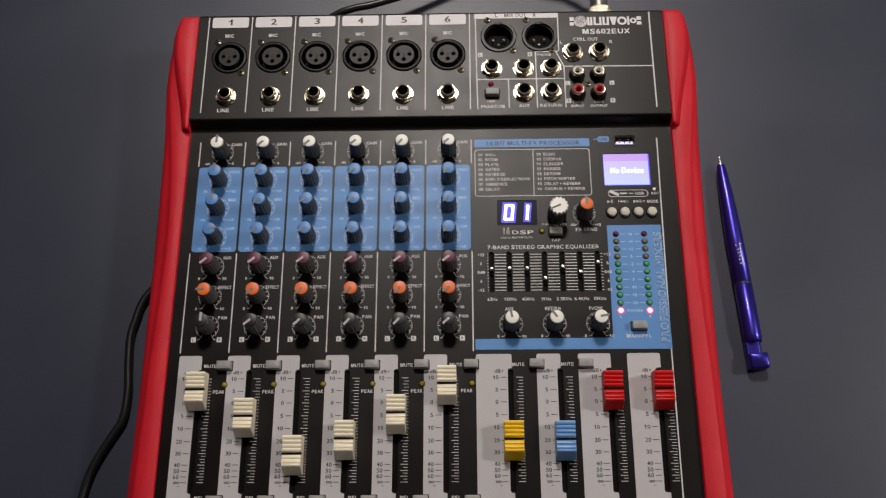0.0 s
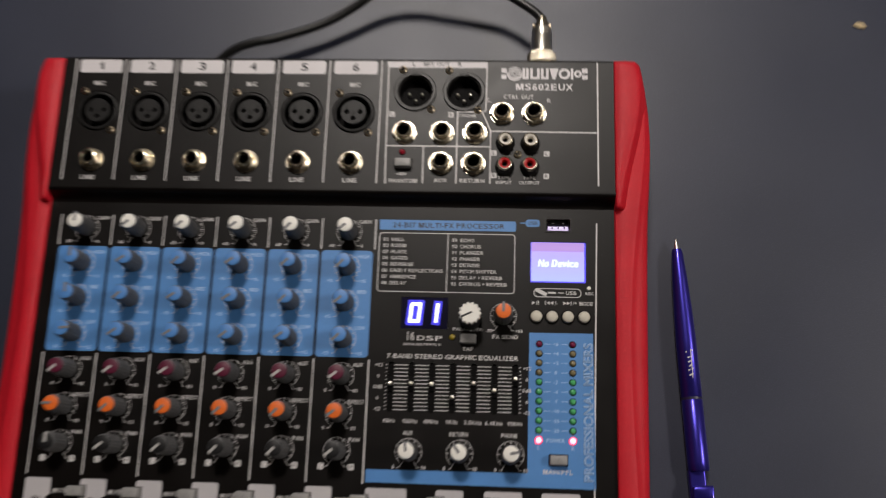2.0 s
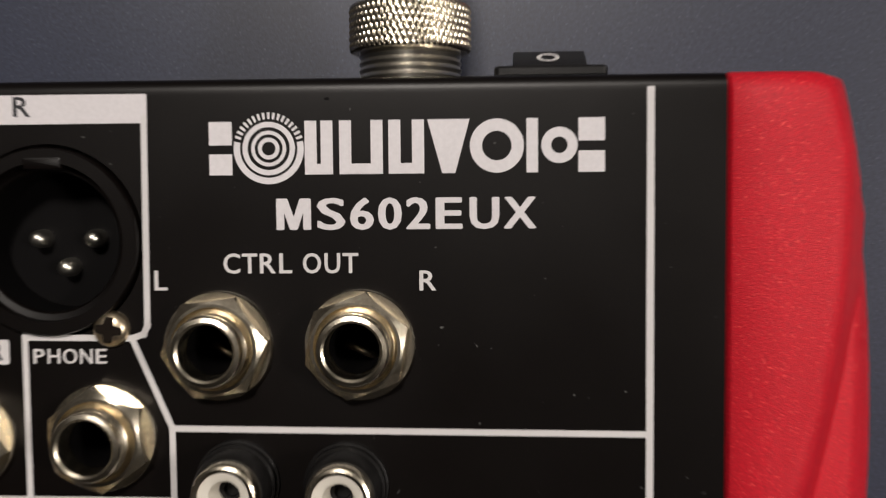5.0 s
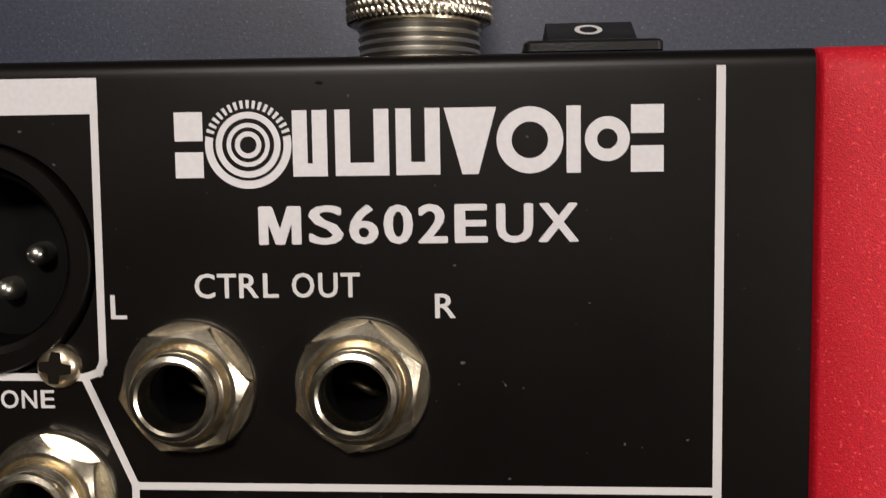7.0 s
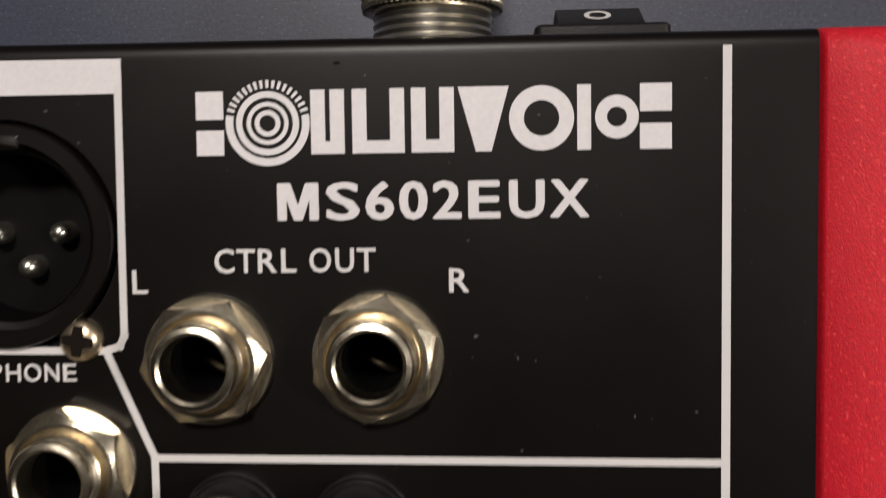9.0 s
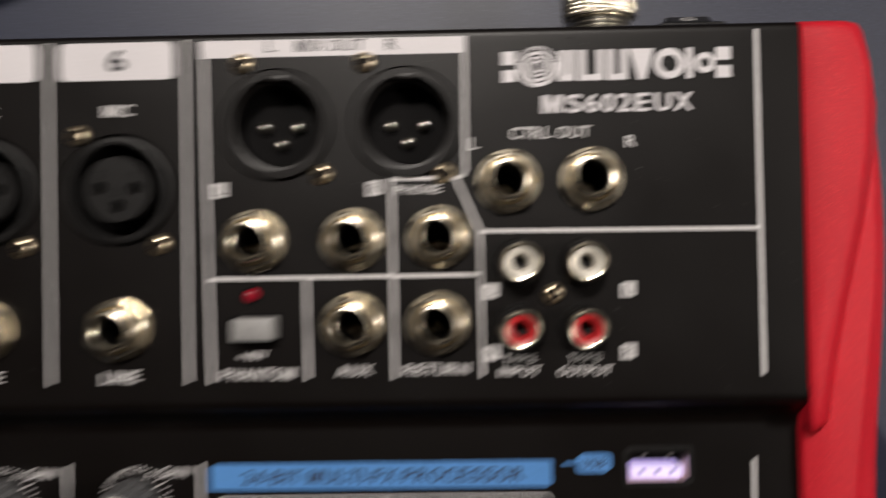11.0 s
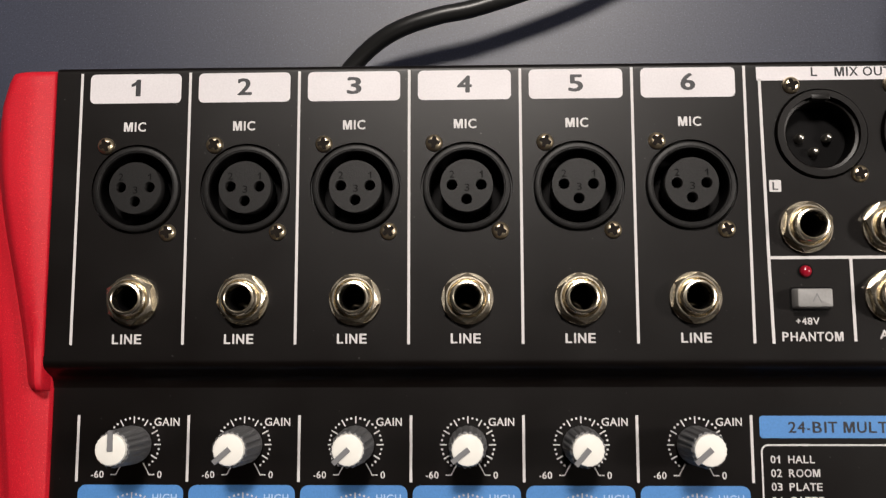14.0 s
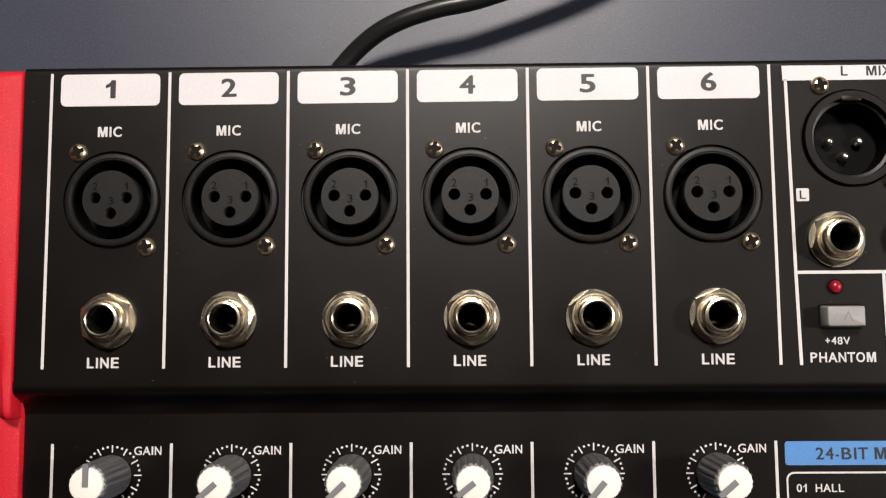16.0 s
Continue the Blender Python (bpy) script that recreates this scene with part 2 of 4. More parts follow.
def stroke(bm, pts, w):
    """A flat line of width w along pts; each piece lies a hair over the one before."""
    for (x0, y0), (x1, y1) in zip(pts, pts[1:]):
        z = 0.010 * (len(bm.faces) % 13)
        d = Vector((x1 - x0, y1 - y0))
        d.normalize()
        n = Vector((-d.y, d.x)) * w / 2
        e = d * w / 2
        c = [(x0 - e.x + n.x, y0 - e.y + n.y), (x0 - e.x - n.x, y0 - e.y - n.y), (x1 + e.x - n.x, y1 + e.y - n.y), (x1 + e.x + n.x, y1 + e.y + n.y)]
        bm.faces.new([bm.verts.new((x, y, z)) for x, y in c])


def tube(pts, r, seg=14, cap=True):
    """A round rod along a list of points."""
    pts = [Vector(p) for p in pts]
    bm = bmesh.new()
    rings = []
    up = Vector((0, 0, 1))
    for n, p in enumerate(pts):
        t = (pts[min(n + 1, len(pts) - 1)] - pts[max(n - 1, 0)]).normalized()
        side = t.cross(up)
        if side.length < 1e-4:
            side = t.cross(Vector((0, 1, 0)))
        side.normalize()
        top = side.cross(t)
        rr = r[n] if isinstance(r, (list, tuple)) else r
        rings.append([bm.verts.new(p + rr * (math.cos(math.tau * k / seg) * side + math.sin(math.tau * k / seg) * top)) for k in range(seg)])
    for a, b in zip(rings, rings[1:]):
        for k in range(seg):
            bm.faces.new((a[k], a[(k + 1) % seg], b[(k + 1) % seg], b[k]))
    if cap:
        bm.faces.new(rings[0])
        bm.faces.new(list(reversed(rings[-1])))
    return bm


def smooth_line(pts, steps=8):
    """Catmull-Rom through the points."""
    pts = [Vector(p) for p in pts]
    ext = [2 * pts[0] - pts[1], *pts, 2 * pts[-1] - pts[-2]]
    out = []
    for a, b, c, d in zip(ext, ext[1:], ext[2:], ext[3:]):
        for k in range(steps):
            t = k / steps
            out.append(0.5 * (2 * b + (c - a) * t + (2 * a - 5 * b + 4 * c - d) * t * t + (3 * b - a - 3 * c + d) * t ** 3))
    return out + [pts[-1]]


LETTERS, GLYPHS = {}, {}
# advance of each character in thousandths of the type size, for a heavy grotesque rhythm
WIDTHS = dict(zip("ABCDEFGHIJKLMNOPQRSTUVWXYZ", (722, 722, 722, 722, 667, 611, 778, 722, 278, 556, 722, 611, 833, 722, 778, 667, 778, 722, 667, 611, 722, 667, 944, 667, 667, 611)))
WIDTHS.update(dict(zip("abcdefghijklmnopqrstuvwxyz", (556, 611, 556, 611, 556, 333, 611, 611, 278, 278, 556, 278, 889, 611, 611, 611, 611, 389, 556, 333, 611, 556, 778, 556, 556, 500))))
WIDTHS.update(dict.fromkeys("0123456789", 556))
WIDTHS.update({" ": 278, "-": 333, "+": 584, "/": 278, ".": 278, "\u221e": 1180})
CAP = 716.0


def text_mesh(text, outline=0.0):
    cu = bpy.data.curves.new("word", "FONT")
    cu.body, cu.align_x, cu.size, cu.resolution_u = text, "CENTER", 1.0, 3
    if outline:
        cu.fill_mode, cu.bevel_depth, cu.bevel_resolution = "NONE", outline, 0
    ob = bpy.data.objects.new("word", cu)
    me = bpy.data.meshes.new_from_object(ob)
    bpy.data.objects.remove(ob)
    return me


def cap_line():
    if "H" not in GLYPHS:
        ref = text_mesh("H")
        ys = [v.co.y for v in ref.vertices]
        GLYPHS["H"] = (min(ys), max(ys) - min(ys))
        bpy.data.meshes.remove(ref)
    return GLYPHS["H"]


def glyph(c):
    """Corners and faces of one character, x from 0 to 1, y with the capitals from 0 to 1."""
    if ("g", c) not in GLYPHS:
        if c == "1":
            pts = [(1, 0), (1, 1), (0.66, 1), (0.57, 0.90), (0.34, 0.80), (0, 0.73), (0, 0.59), (0.30, 0.65), (0.57, 0.75), (0.57, 0)]
            GLYPHS["g", c] = (pts, [tuple(range(len(pts)))])
        elif c == "M":
            pts = [(0, 0), (0, 1), (0.27, 1), (0.5, 0.27), (0.73, 1), (1, 1), (1, 0), (0.84, 0), (0.84, 0.82), (0.58, 0), (0.42, 0), (0.16, 0.82), (0.16, 0)]
            GLYPHS["g", c] = (pts, [tuple(range(len(pts)))])
        else:
            y0, cap = cap_line()
            me = text_mesh(c)
            xs = [v.co.x for v in me.vertices]
            lo, span = min(xs), max(max(xs) - min(xs), 1e-6)
            GLYPHS["g", c] = ([((v.co.x - lo) / span, (v.co.y - y0) / cap) for v in me.vertices], [tuple(p.vertices) for p in me.polygons])
            bpy.data.meshes.remove(me)
    return GLYPHS["g", c]


def letters(body, high, wide, mat, bold, outline=0.0, slant=0.0):
    """A flat mesh of a word: capital height and, if given, full width in millimetres."""
    key = (body, high, wide, mat.name, bold, outline, slant)
    if key in LETTERS:
        return LETTERS[key]
    if outline:
        y0, cap = cap_line()
        me = text_mesh(body, outline)
        xs = [v.co.x for v in me.vertices]
        k = high / cap
        kx = wide / (max(xs) - min(xs)) if wide else k
        mid_x = (max(xs) + min(xs)) / 2
        for v in me.vertices:
            v.co = Vector(((v.co.x - mid_x) * kx, (v.co.y - y0 - cap / 2) * k, v.co.z * k)) * MM
        me.materials.clear()
    else:
        d = bold * 1.35
        x, rows = 0.0, []
        for c in body:
            step = WIDTHS[c] / CAP
            side = (12 if c in "AVWXYTv" else 38 if c in "0123456789" else 48 if c in "OCGQSsoceab" else 68) / CAP
            if c == "1":
                rows.append((c, x + 0.10, 0.46 - 2 * d))
            elif c != " ":
                rows.append((c, x + side + d, max(step - 2 * side - 2 * d, 0.08)))
            x += step
        left, right = rows[0][1] - d, rows[-1][1] + rows[-1][2] + d
        kx = wide / (right - left) if wide else high
        verts, faces = [], []
        shifts = [(-1, 0), (1, 0), (0, 0.6), (0, -0.6), (-0.7, 0.45), (0.7, 0.45), (-0.7, -0.45), (0.7, -0.45), (0, 0)] if bold else [(0, 0)]
        for n, (dx, dy) in enumerate(shifts):
            for c, at, span in rows:
                pts, polys = glyph(c)
                first = len(verts)
                for u, v in pts:
                    yy = (v - 0.5) * (1 - 1.2 * d) + dy * d
                    verts.append((((at + u * span + dx * d - (left + right) / 2) * kx + slant * yy * high) * MM, yy * high * MM, n * 0.006 * MM))
                faces += [tuple(first + i for i in p) for p in polys]
        me = bpy.data.meshes.new("lettering")
        me.from_pydata(verts, [], faces)
    me.materials.append(mat)
    LETTERS[key] = me
    return me


def word(body, x, y, high, wide=None, z=ZL, mat=None, turn=0.0, bold=0.018, left=False, outline=0.0, lift=0.10, slant=0.0):
    me = letters(body, high, wide, mat or INK, bold, outline, slant)
    if left:
        x = x - min(v.co.x for v in me.vertices) / MM
    return part("lettering", me, console, (x, y, z + lift), turn)


# ---------------------------------------------------------------- the room and the table
def box(x0, x1, y0, y1, z0, z1):
    return loft([[(x0, y0, z), (x1, y0, z), (x1, y1, z), (x0, y1, z)] for z in (z0, z1)])


ROOM = (-2200, 2200, -2000, 2000, -760, 1740)
rx0, rx1, ry0, ry1, rz0, rz1 = ROOM
for name, b, mat, label in (
        ("floor", (rx0, rx1, ry0, ry1, rz0 - 60, rz0), FLOOR, "plain grey floor under the table"),
        ("ceiling", (rx0, rx1, ry0, ry1, rz1, rz1 + 60), WALL, "plain grey ceiling above the table"),
        ("wall_north", (rx0, rx1, ry1, ry1 + 80, rz0, rz1), WALL, "plain grey painted wall"),
        ("wall_south", (rx0, rx1, ry0 - 80, ry0, rz0, rz1), WALL, "plain grey painted wall"),
        ("wall_east", (rx1, rx1 + 80, ry0, ry1, rz0, rz1), WALL, "plain grey painted wall"),
        ("wall_west", (rx0 - 80, rx0, ry0, ry1, rz0, rz1), WALL, "plain grey painted wall")):
    tagged(new(name, finish(box(*b), name, mat)), label, name.split("_")[0], kind="structure")

for eye, aim, size, *_ in LAMPS:
    fixture = tagged(new("ceiling_lamp"), "square white ceiling lamp with a pale diffuser", "lamp", "room lamps")
    fixture.matrix_world = pose(eye[0], eye[1], eye[2])
    w = size[0] * 1000
    part("housing", finish(loft([[(x, y, z) for x, y in rounded(w + 40 - i, w + 40 - i, 20)] for z, i in ((12, 0), (50, 20))]), "housing", CAP_WHITE), fixture)
    part("diffuser", finish(prism(rounded(w, w, 10), 6, 11.5), "diffuser", LAMP_GLOW), fixture)

table = tagged(new("table"), "table with a dark blue-grey textured laminate top", "table")
part("tabletop", finish(loft([[(x + 150, y - 50, z) for x, y in rounded(1900 - i, 1300 - i, 30)] for z, i in ((-28, 4), (-26, 0), (-2, 0), (0, 4))]), "tabletop", TABLE), table)
leg = finish(prism(rounded(55, 55, 6), -760, -28), "leg", WOOD)
for sx in (-1, 1):
    for sy in (-1, 1):
        part("leg", leg, table, (150 + sx * 880, -50 + sy * 580, 0))

# ---------------------------------------------------------------- the mixing console: body
console = tagged(new("mixing_console"), "black audio mixing console with red side cheeks on the table", "mixer")

X0, X1 = -7.0, 312.0
FEMALE = [(16.1 + 29.78 * i, -32.2) for i in range(6)]
MALE = [(199.7, -18.7), (227.6, -18.8)]
JACKS = [(16.2 + 29.75 * i, -62.2) for i in range(6)] + [(194.4, -43.8), (215.7, -43.8), (234.2, -43.6), (215.6, -62.0), (233.9, -62.0), (249.3, -31.9), (267.0, -31.7)]
PHONO = [(251.4, -49.3, "w"), (265.2, -49.5, "w"), (251.2, -63.4, "r"), (265.0, -63.5, "r")]
holes = [circle(12.35, 56, x, y) for x, y in FEMALE + MALE] + [circle(4.0, 24, x, y) for x, y in JACKS]
part("upper_panel", plate("upper_panel", [[(X0, -77.0), (X1, -77.0), (X1, -2.4), (X0, -2.4)]] + holes, 1.2, BLACK), console, (0, 0, ZU), label="black powder-coated connector panel")

SLOTS = [13.6 + 29.95 * i for i in range(6)] + [202.4, 232.3, 261.6, 291.2]
EQ_X = [192.2 + 11.1 * i for i in range(7)]


def shifted(pts, x, y):
    return [(a + x, b + y) for a, b in pts]


holes = [shifted(rounded(3.3, 72.0, 1.6), x, -284.0) for x in SLOTS]
holes += [shifted(rounded(3.2, 27.0, 1.5), x, -185.6) for x in EQ_X]
holes += [shifted(rounded(13.4, 7.0, 0.6), 281.4, -94.6), shifted(rounded(30.2, 23.0, 0.5), 281.4, -115.7), shifted(rounded(25.6, 17.5, 0.5), 209.1, -145.5)]
part("lower_panel", plate("lower_panel", [[(X0, -341.0), (X1, -341.0), (X1, -85.5), (X0, -85.5)]] + holes, 1.2, BLACK), console, (0, 0, ZL), label="black powder-coated control panel")

# sheet-metal edges: rear (slightly out of square with the print), step and front
rear = [(-2.4, ZU), (-0.9, ZU), (-0.4, ZU - 0.01)] + [(-0.4 + 1.6 * math.sin(a), ZU - 1.6 + 1.6 * math.cos(a)) for a in (0.3, 0.6, 0.9, 1.2, 1.571)] + [(1.2, 9), (0.2, 9), (0.2, ZU - 1.8), (-2.4, ZU - 1.2)]
part("rear_plate", finish(loft([[(x, y + (skew if y > -1 else 0), z) for y, z in rear] for x, skew in ((X0, 0.8), (X1, 0.1))]), "rear_plate", BLACK, 40), console)
step = [(-77.0, ZU), (-78.1, ZU), (-78.5, ZU - 0.01)] + [(-78.5 - 2.2 * math.sin(a), ZU - 2.2 + 2.2 * math.cos(a)) for a in (0.3, 0.6, 0.9, 1.2)] + [(-82.0, ZL + 2.6), (-82.6, ZL + 1.2), (-83.8, ZL + 0.3), (-85.5, ZL), (-85.5, ZL - 1.2), (-82.0, ZL - 1.2), (-79.6, ZU - 4), (-77.0, ZU - 1.2)]
part("step_plate", finish(along_x(step, X0 - 2, X1 + 2), "step_plate", BLACK, 40), console)
front = [(-341, ZL), (-342.5, ZL - 0.4), (-344, ZL - 1.8), (-344.6, ZL - 4), (-344.6, 9), (-343.4, 9), (-343.4, ZL - 4), (-341, ZL - 1.2)]
part("front_plate", finish(along_x(front, X0, X1), "front_plate", BLACK, 40), console)
part("bottom_plate", finish(box(X0 + 1, X1 - 1, -343, 0.1, 8.0, 9.0), "bottom_plate", BLACK), console)
foot = finish(lathe([(0, 0), (7, 0), (8, 1), (8, 7.5), (0, 8.2)], 24), "rubber_foot", DARK, 40)
for x in (18, 287):
    for y in (-25, -320):
        part("rubber_foot", foot, console, (x, y, 0))

# side cheeks: stations along y with the outer edge, the crest and the raised rear block
OUT_Y, OUT_X = [-346, -324, -257, -166, -126, -89, -64, -42, -20, 2.5], [330.0, 330.2, 329.2, 329.9, 330.5, 331.4, 333.2, 334.0, 332.4, 328.0]
CREST_Y, CREST_X = [-346, -324, -248, -194, -157, -117, -97, -55, -24, 2.5], [325.4, 325.1, 323.5, 321.4, 320.8, 322.8, 325.0, 330.0, 330.6, 326.8]
BLOCK_Y, BLOCK_X = [-86, -81, -65, -50, -35, -20, -5, 0.5, 2.6], [315.4, 315.8, 318.6, 322.1, 325.4, 327.2, 327.0, 326.0, 322.5]


def eased(y, ys, xs):
    """Smoothed reading between the stations."""
    return float(sum(np.interp(y + d, ys, xs) * w for d, w in ((-8, .2), (-4, .2), (0, .2), (4, .2), (8, .2))))


def side_cheek(mirror):
    sign = (lambda x: 305.0 - x) if mirror else (lambda x: x)
    sections = []
    ys = [-346, -345, -342] + list(range(-336, -3, 6)) + [-1.0, 0.6, 1.4]
    for n, y in enumerate(ys):
        o, c = eased(y, OUT_Y, OUT_X), eased(y, CREST_Y, CREST_X)
        drop = {0: 4.0, 1: 2.0}.get(n, 0) + {len(ys) - 1: 2.5, len(ys) - 2: 0.8}.get(n, 0)
        zt = ZL + 2.2 - drop
        o -= drop * 0.5
        inner = 312.2
        pts = [(inner, 7), (inner, zt - 0.4), (inner + 0.5, zt)]
        pts += [(inner + (c - inner) * 0.5, zt + 0.3), (c - 1.8, zt), (c - 0.6, zt - 0.5), (c + 0.2, zt - 1.6)]
        g = max(o - c - 0.4, 0.6)
        pts += [(c + 0.2 + g * 0.35, zt - 2.6), (c + 0.2 + g * 0.75, zt - 4.2), (o - 0.4, zt - 7.0), (o, zt - 12.0), (o - 0.8, 14), (o - 3.0, 7)]
        sections.append([(sign(x), y, z) for x, z in pts])
    cheek = part("side_cheek", finish(loft(sections), "side_cheek", RED, 55), console, label="red moulded plastic side cheek")
    sections = []
    ys = [-86.2, -85.6, -84.0] + list(range(-80, -3, 4)) + [-1.0, 0.6, 1.3]
    for n, y in enumerate(ys):
        b = float(np.interp(y, BLOCK_Y, BLOCK_X)) if y < -70 else eased(y, BLOCK_Y, BLOCK_X)
        drop = {0: 1.6, 1: 0.5}.get(n, 0) + {len(ys) - 1: 1.8, len(ys) - 2: 0.5}.get(n, 0)
        zt = ZU + 0.7 - drop
        b -= drop * 0.6
        inner = 312.25
        pts = [(inner, ZL - 2), (inner, zt - 0.5), (inner + 0.4, zt)]
        pts += [(inner + (b - inner) * 0.5, zt + 0.15), (b - 2.6, zt - 0.05), (b - 1.4, zt - 0.35), (b - 0.4, zt - 0.95), (b + 0.5, zt - 2.0), (b + 1.4, zt - 3.4), (b + 2.3, zt - 4.8), (b + 3.3, zt - 6.0), (b + 4.8, ZL - 2)]
        edge = eased(y, OUT_Y, OUT_X) - 1.0
        pts = [(min(x, edge - 0.1 * (len(pts) - k)) if k > 3 else x, z) for k, (x, z) in enumerate(pts)]
        pts = [(max(x, inner + 0.02 * k), z) for k, (x, z) in enumerate(pts)]
        sections.append([(sign(x), y, z) for x, z in pts])
    part("cheek_block", finish(loft(sections), "cheek_block", RED, 75), cheek)


side_cheek(False)
side_cheek(True)

# ---------------------------------------------------------------- printed lines and fields
def print_lines(name, runs, width, z, mat=None):
    bm = bmesh.new()
    for run in runs:
        stroke(bm, run, width)
    return part(name, finish(bm, name, mat or INK), console, (0, 0, z + 0.08))


for i in range(7):
    print_lines("printed_line", [[(30 * i, -0.2), (30 * i, -73.7)]], 0.75, ZU)
    print_lines("printed_line", [[(30 * i + 0.2, -93.2), (30 * i + 0.2, -110.0)]], 0.75, ZL)
    print_lines("printed_line", [[(30 * i, -172.0), (30 * i, -236.2)]], 0.75, ZL)
print_lines("printed_line", [[(302.9, -0.8), (302.9, -73.6)]], 0.9, ZU)
print_lines("printed_line", [[(302.4, -93.6), (300.2, -232), (299.6, -338.0)]], 0.8, ZL)
print_lines("printed_frame", [[(184.0, -4.0), (184.5, -51.8), (184.9, -73.8)], [(240.4, -3.5), (240.2, -29.4), (239.7, -30.5), (238.2, -31.0), (224.3, -30.9), (224.4, -73.4)],
                              [(238.2, -31.0), (243.1, -42.4), (243.2, -73.2)], [(243.2, -42.5), (302.8, -42.9)], [(184.5, -51.8), (242.9, -51.8)], [(205.6, -51.9), (205.8, -73.3)]], 0.8, ZU)
part("printed_field", finish(prism([(183.2, -0.2), (240.8, -0.4), (240.8, -4.0), (183.3, -4.0)], 0, 0.05), "printed_field", LABEL), console, (0, 0, ZU + 0.03))
word("L", 198.6, -1.7, 2.5, 1.7, ZU, INK_DARK)
word("MIX OUT", 211.5, -1.75, 2.5, 15.0, ZU, INK_DARK)
word("R", 224.8, -1.8, 2.5, 2.2, ZU, INK_DARK)

number_field = finish(prism(rounded(25.2, 8.2, 1.4), 0, 0.05), "number_field", LABEL)
for i in range(6):
    part("number_field", number_field, console, (14.95 + 30 * i, -4.2, ZU + 0.03))
    word(str(i + 1), 15.0 + 30 * i, -4.0, 4.7, 2.6 if i == 0 else 4.0, ZU, INK_DARK, bold=0.03)
    word("MIC", 15.1 + 30 * i, -14.95, 2.6, 6.1, ZU, bold=0.03)
    word("LINE", 15.0 + 30 * i, -72.6, 2.6, 7.9, ZU, bold=0.03)

# maker's mark as plain blocks, rings and bars
def ring(bm, cx, cy, r0, r1, n=40, a0=0.0, a1=math.tau):
    for k in range(n):
        a, b = a0 + (a1 - a0) * k / n, a0 + (a1 - a0) * (k + 1) / n
        bm.faces.new([bm.verts.new((cx + r * math.cos(t), cy + r * math.sin(t), 0)) for r, t in ((r0, a), (r1, a), (r1, b), (r0, b))])


mark = bmesh.new()


def block(x0, x1, y0, y1):
    mark.faces.new([mark.verts.new(p) for p in ((x0, y0, 0), (x1, y0, 0), (x1, y1, 0), (x0, y1, 0))])


for x0, x1 in ((260.6, 264.1), (264.9, 270.3), (271.0, 275.4)):
    for a, b, c, d in ((x0, x0 + 1.5, -10.6, -4.0), (x1 - 1.5, x1, -10.6, -4.0), (x0 + 1.5, x1 - 1.5, -10.6, -9.3)):
        block(a, b, c, d)
block(248.6, 251.5, -10.6, -8.0)
block(248.6, 251.5, -6.9, -4.0)
block(287.9, 289.3, -10.6, -4.0)
block(294.2, 297.4, -10.6, -8.0)
block(294.2, 297.4, -6.8, -4.0)
mark.faces.new([mark.verts.new(p) for p in ((275.8, -4.0, 0), (277.6, -10.6, 0), (279.2, -10.6, 0), (281.0, -4.0, 0))])
ring(mark, 284.3, -7.3, 1.8, 3.3)
ring(mark, 291.9, -7.3, 1.0, 2.2)
for r0, r1 in ((0.85, 1.35), (1.75, 2.2), (2.65, 3.3)):
    ring(mark, 256.1, -7.35, r0, r1)
ring(mark, 256.1, -7.35, 3.6, 4.4, 40, radians(168), radians(372))
for k in range(17):
    ring(mark, 256.1, -7.35, 3.65, 4.45, 1, radians(17 + 8.8 * k), radians(21.5 + 8.8 * k))
part("maker_mark", finish(mark, "maker_mark", LABEL), console, (0, 0, ZU + 0.10))
word("MS602EUX", 273.0, -15.5, 3.9, 32.2, ZU, LABEL, bold=0.03)
word("CTRL OUT", 258.6, -21.6, 2.5, 17.0, ZU)
word("L", 242.1, -23.7, 2.5, 1.7, ZU)
word("R", 275.7, -23.8, 2.5, 2.1, ZU)
word("PHONE", 230.1, -33.3, 1.9, 9.6, ZU)
word("AUX", 215.7, -71.9, 2.3, 7.4, ZU, bold=0.025)
word("RETURN", 233.3, -71.9, 2.3, 14.0, ZU, bold=0.025)
word("PHANTOM", 194.9, -72.4, 2.4, 15.7, ZU, bold=0.025)
word("+48V", 193.8, -68.4, 1.8, 6.0, ZU)
for x in (251.0, 265.0):
    word("TAPE", x, -69.9, 1.7, 7.0, ZU)
word("INPUT", 251.0, -72.6, 1.9, 8.8, ZU)
word("OUTPUT", 265.0, -72.7, 1.9, 11.4, ZU)
tag = finish(prism(rounded(3.1, 3.2, 0.3, 2), 0, 0.05), "letter_tag", INK)
for x, y, c in ((187.0, -32.7, "L"), (220.6, -32.8, "R"), (245.2, -55.4, "L"), (274.5, -55.5, "L"), (245.3, -68.6, "R"), (274.3, -68.7, "R")):
    part("letter_tag", tag, console, (x, y, ZU + 0.03))
    word(c, x, y, 2.1, 1.5, ZU, INK_DARK)

chip = bmesh.new()
bmesh.ops.create_icosphere(chip, subdivisions=2, radius=1.0)
for v in chip.verts:
    k = 1 + 0.6 * noise.noise(v.co * 2.1)
    v.co = Vector((v.co.x * 0.36 * k, v.co.y * 0.18 * k, v.co.z * 0.05))
part("paint_chip", finish(chip, "paint_chip", VOID), console, (263.4, -1.3, ZU))

# ---------------------------------------------------------------- connectors
flange_profile = [(12.5, -1.4), (11.85, -1.4), (11.75, 0.25), (11.55, 0.6), (11.2, 0.75), (10.5, 0.75), (10.3, 0.55), (10.15, 0.55), (9.95, 0.3), (9.9, -0.6)]
flange_me = finish(lathe(flange_profile, 56), "mic_socket", DARK, 35)
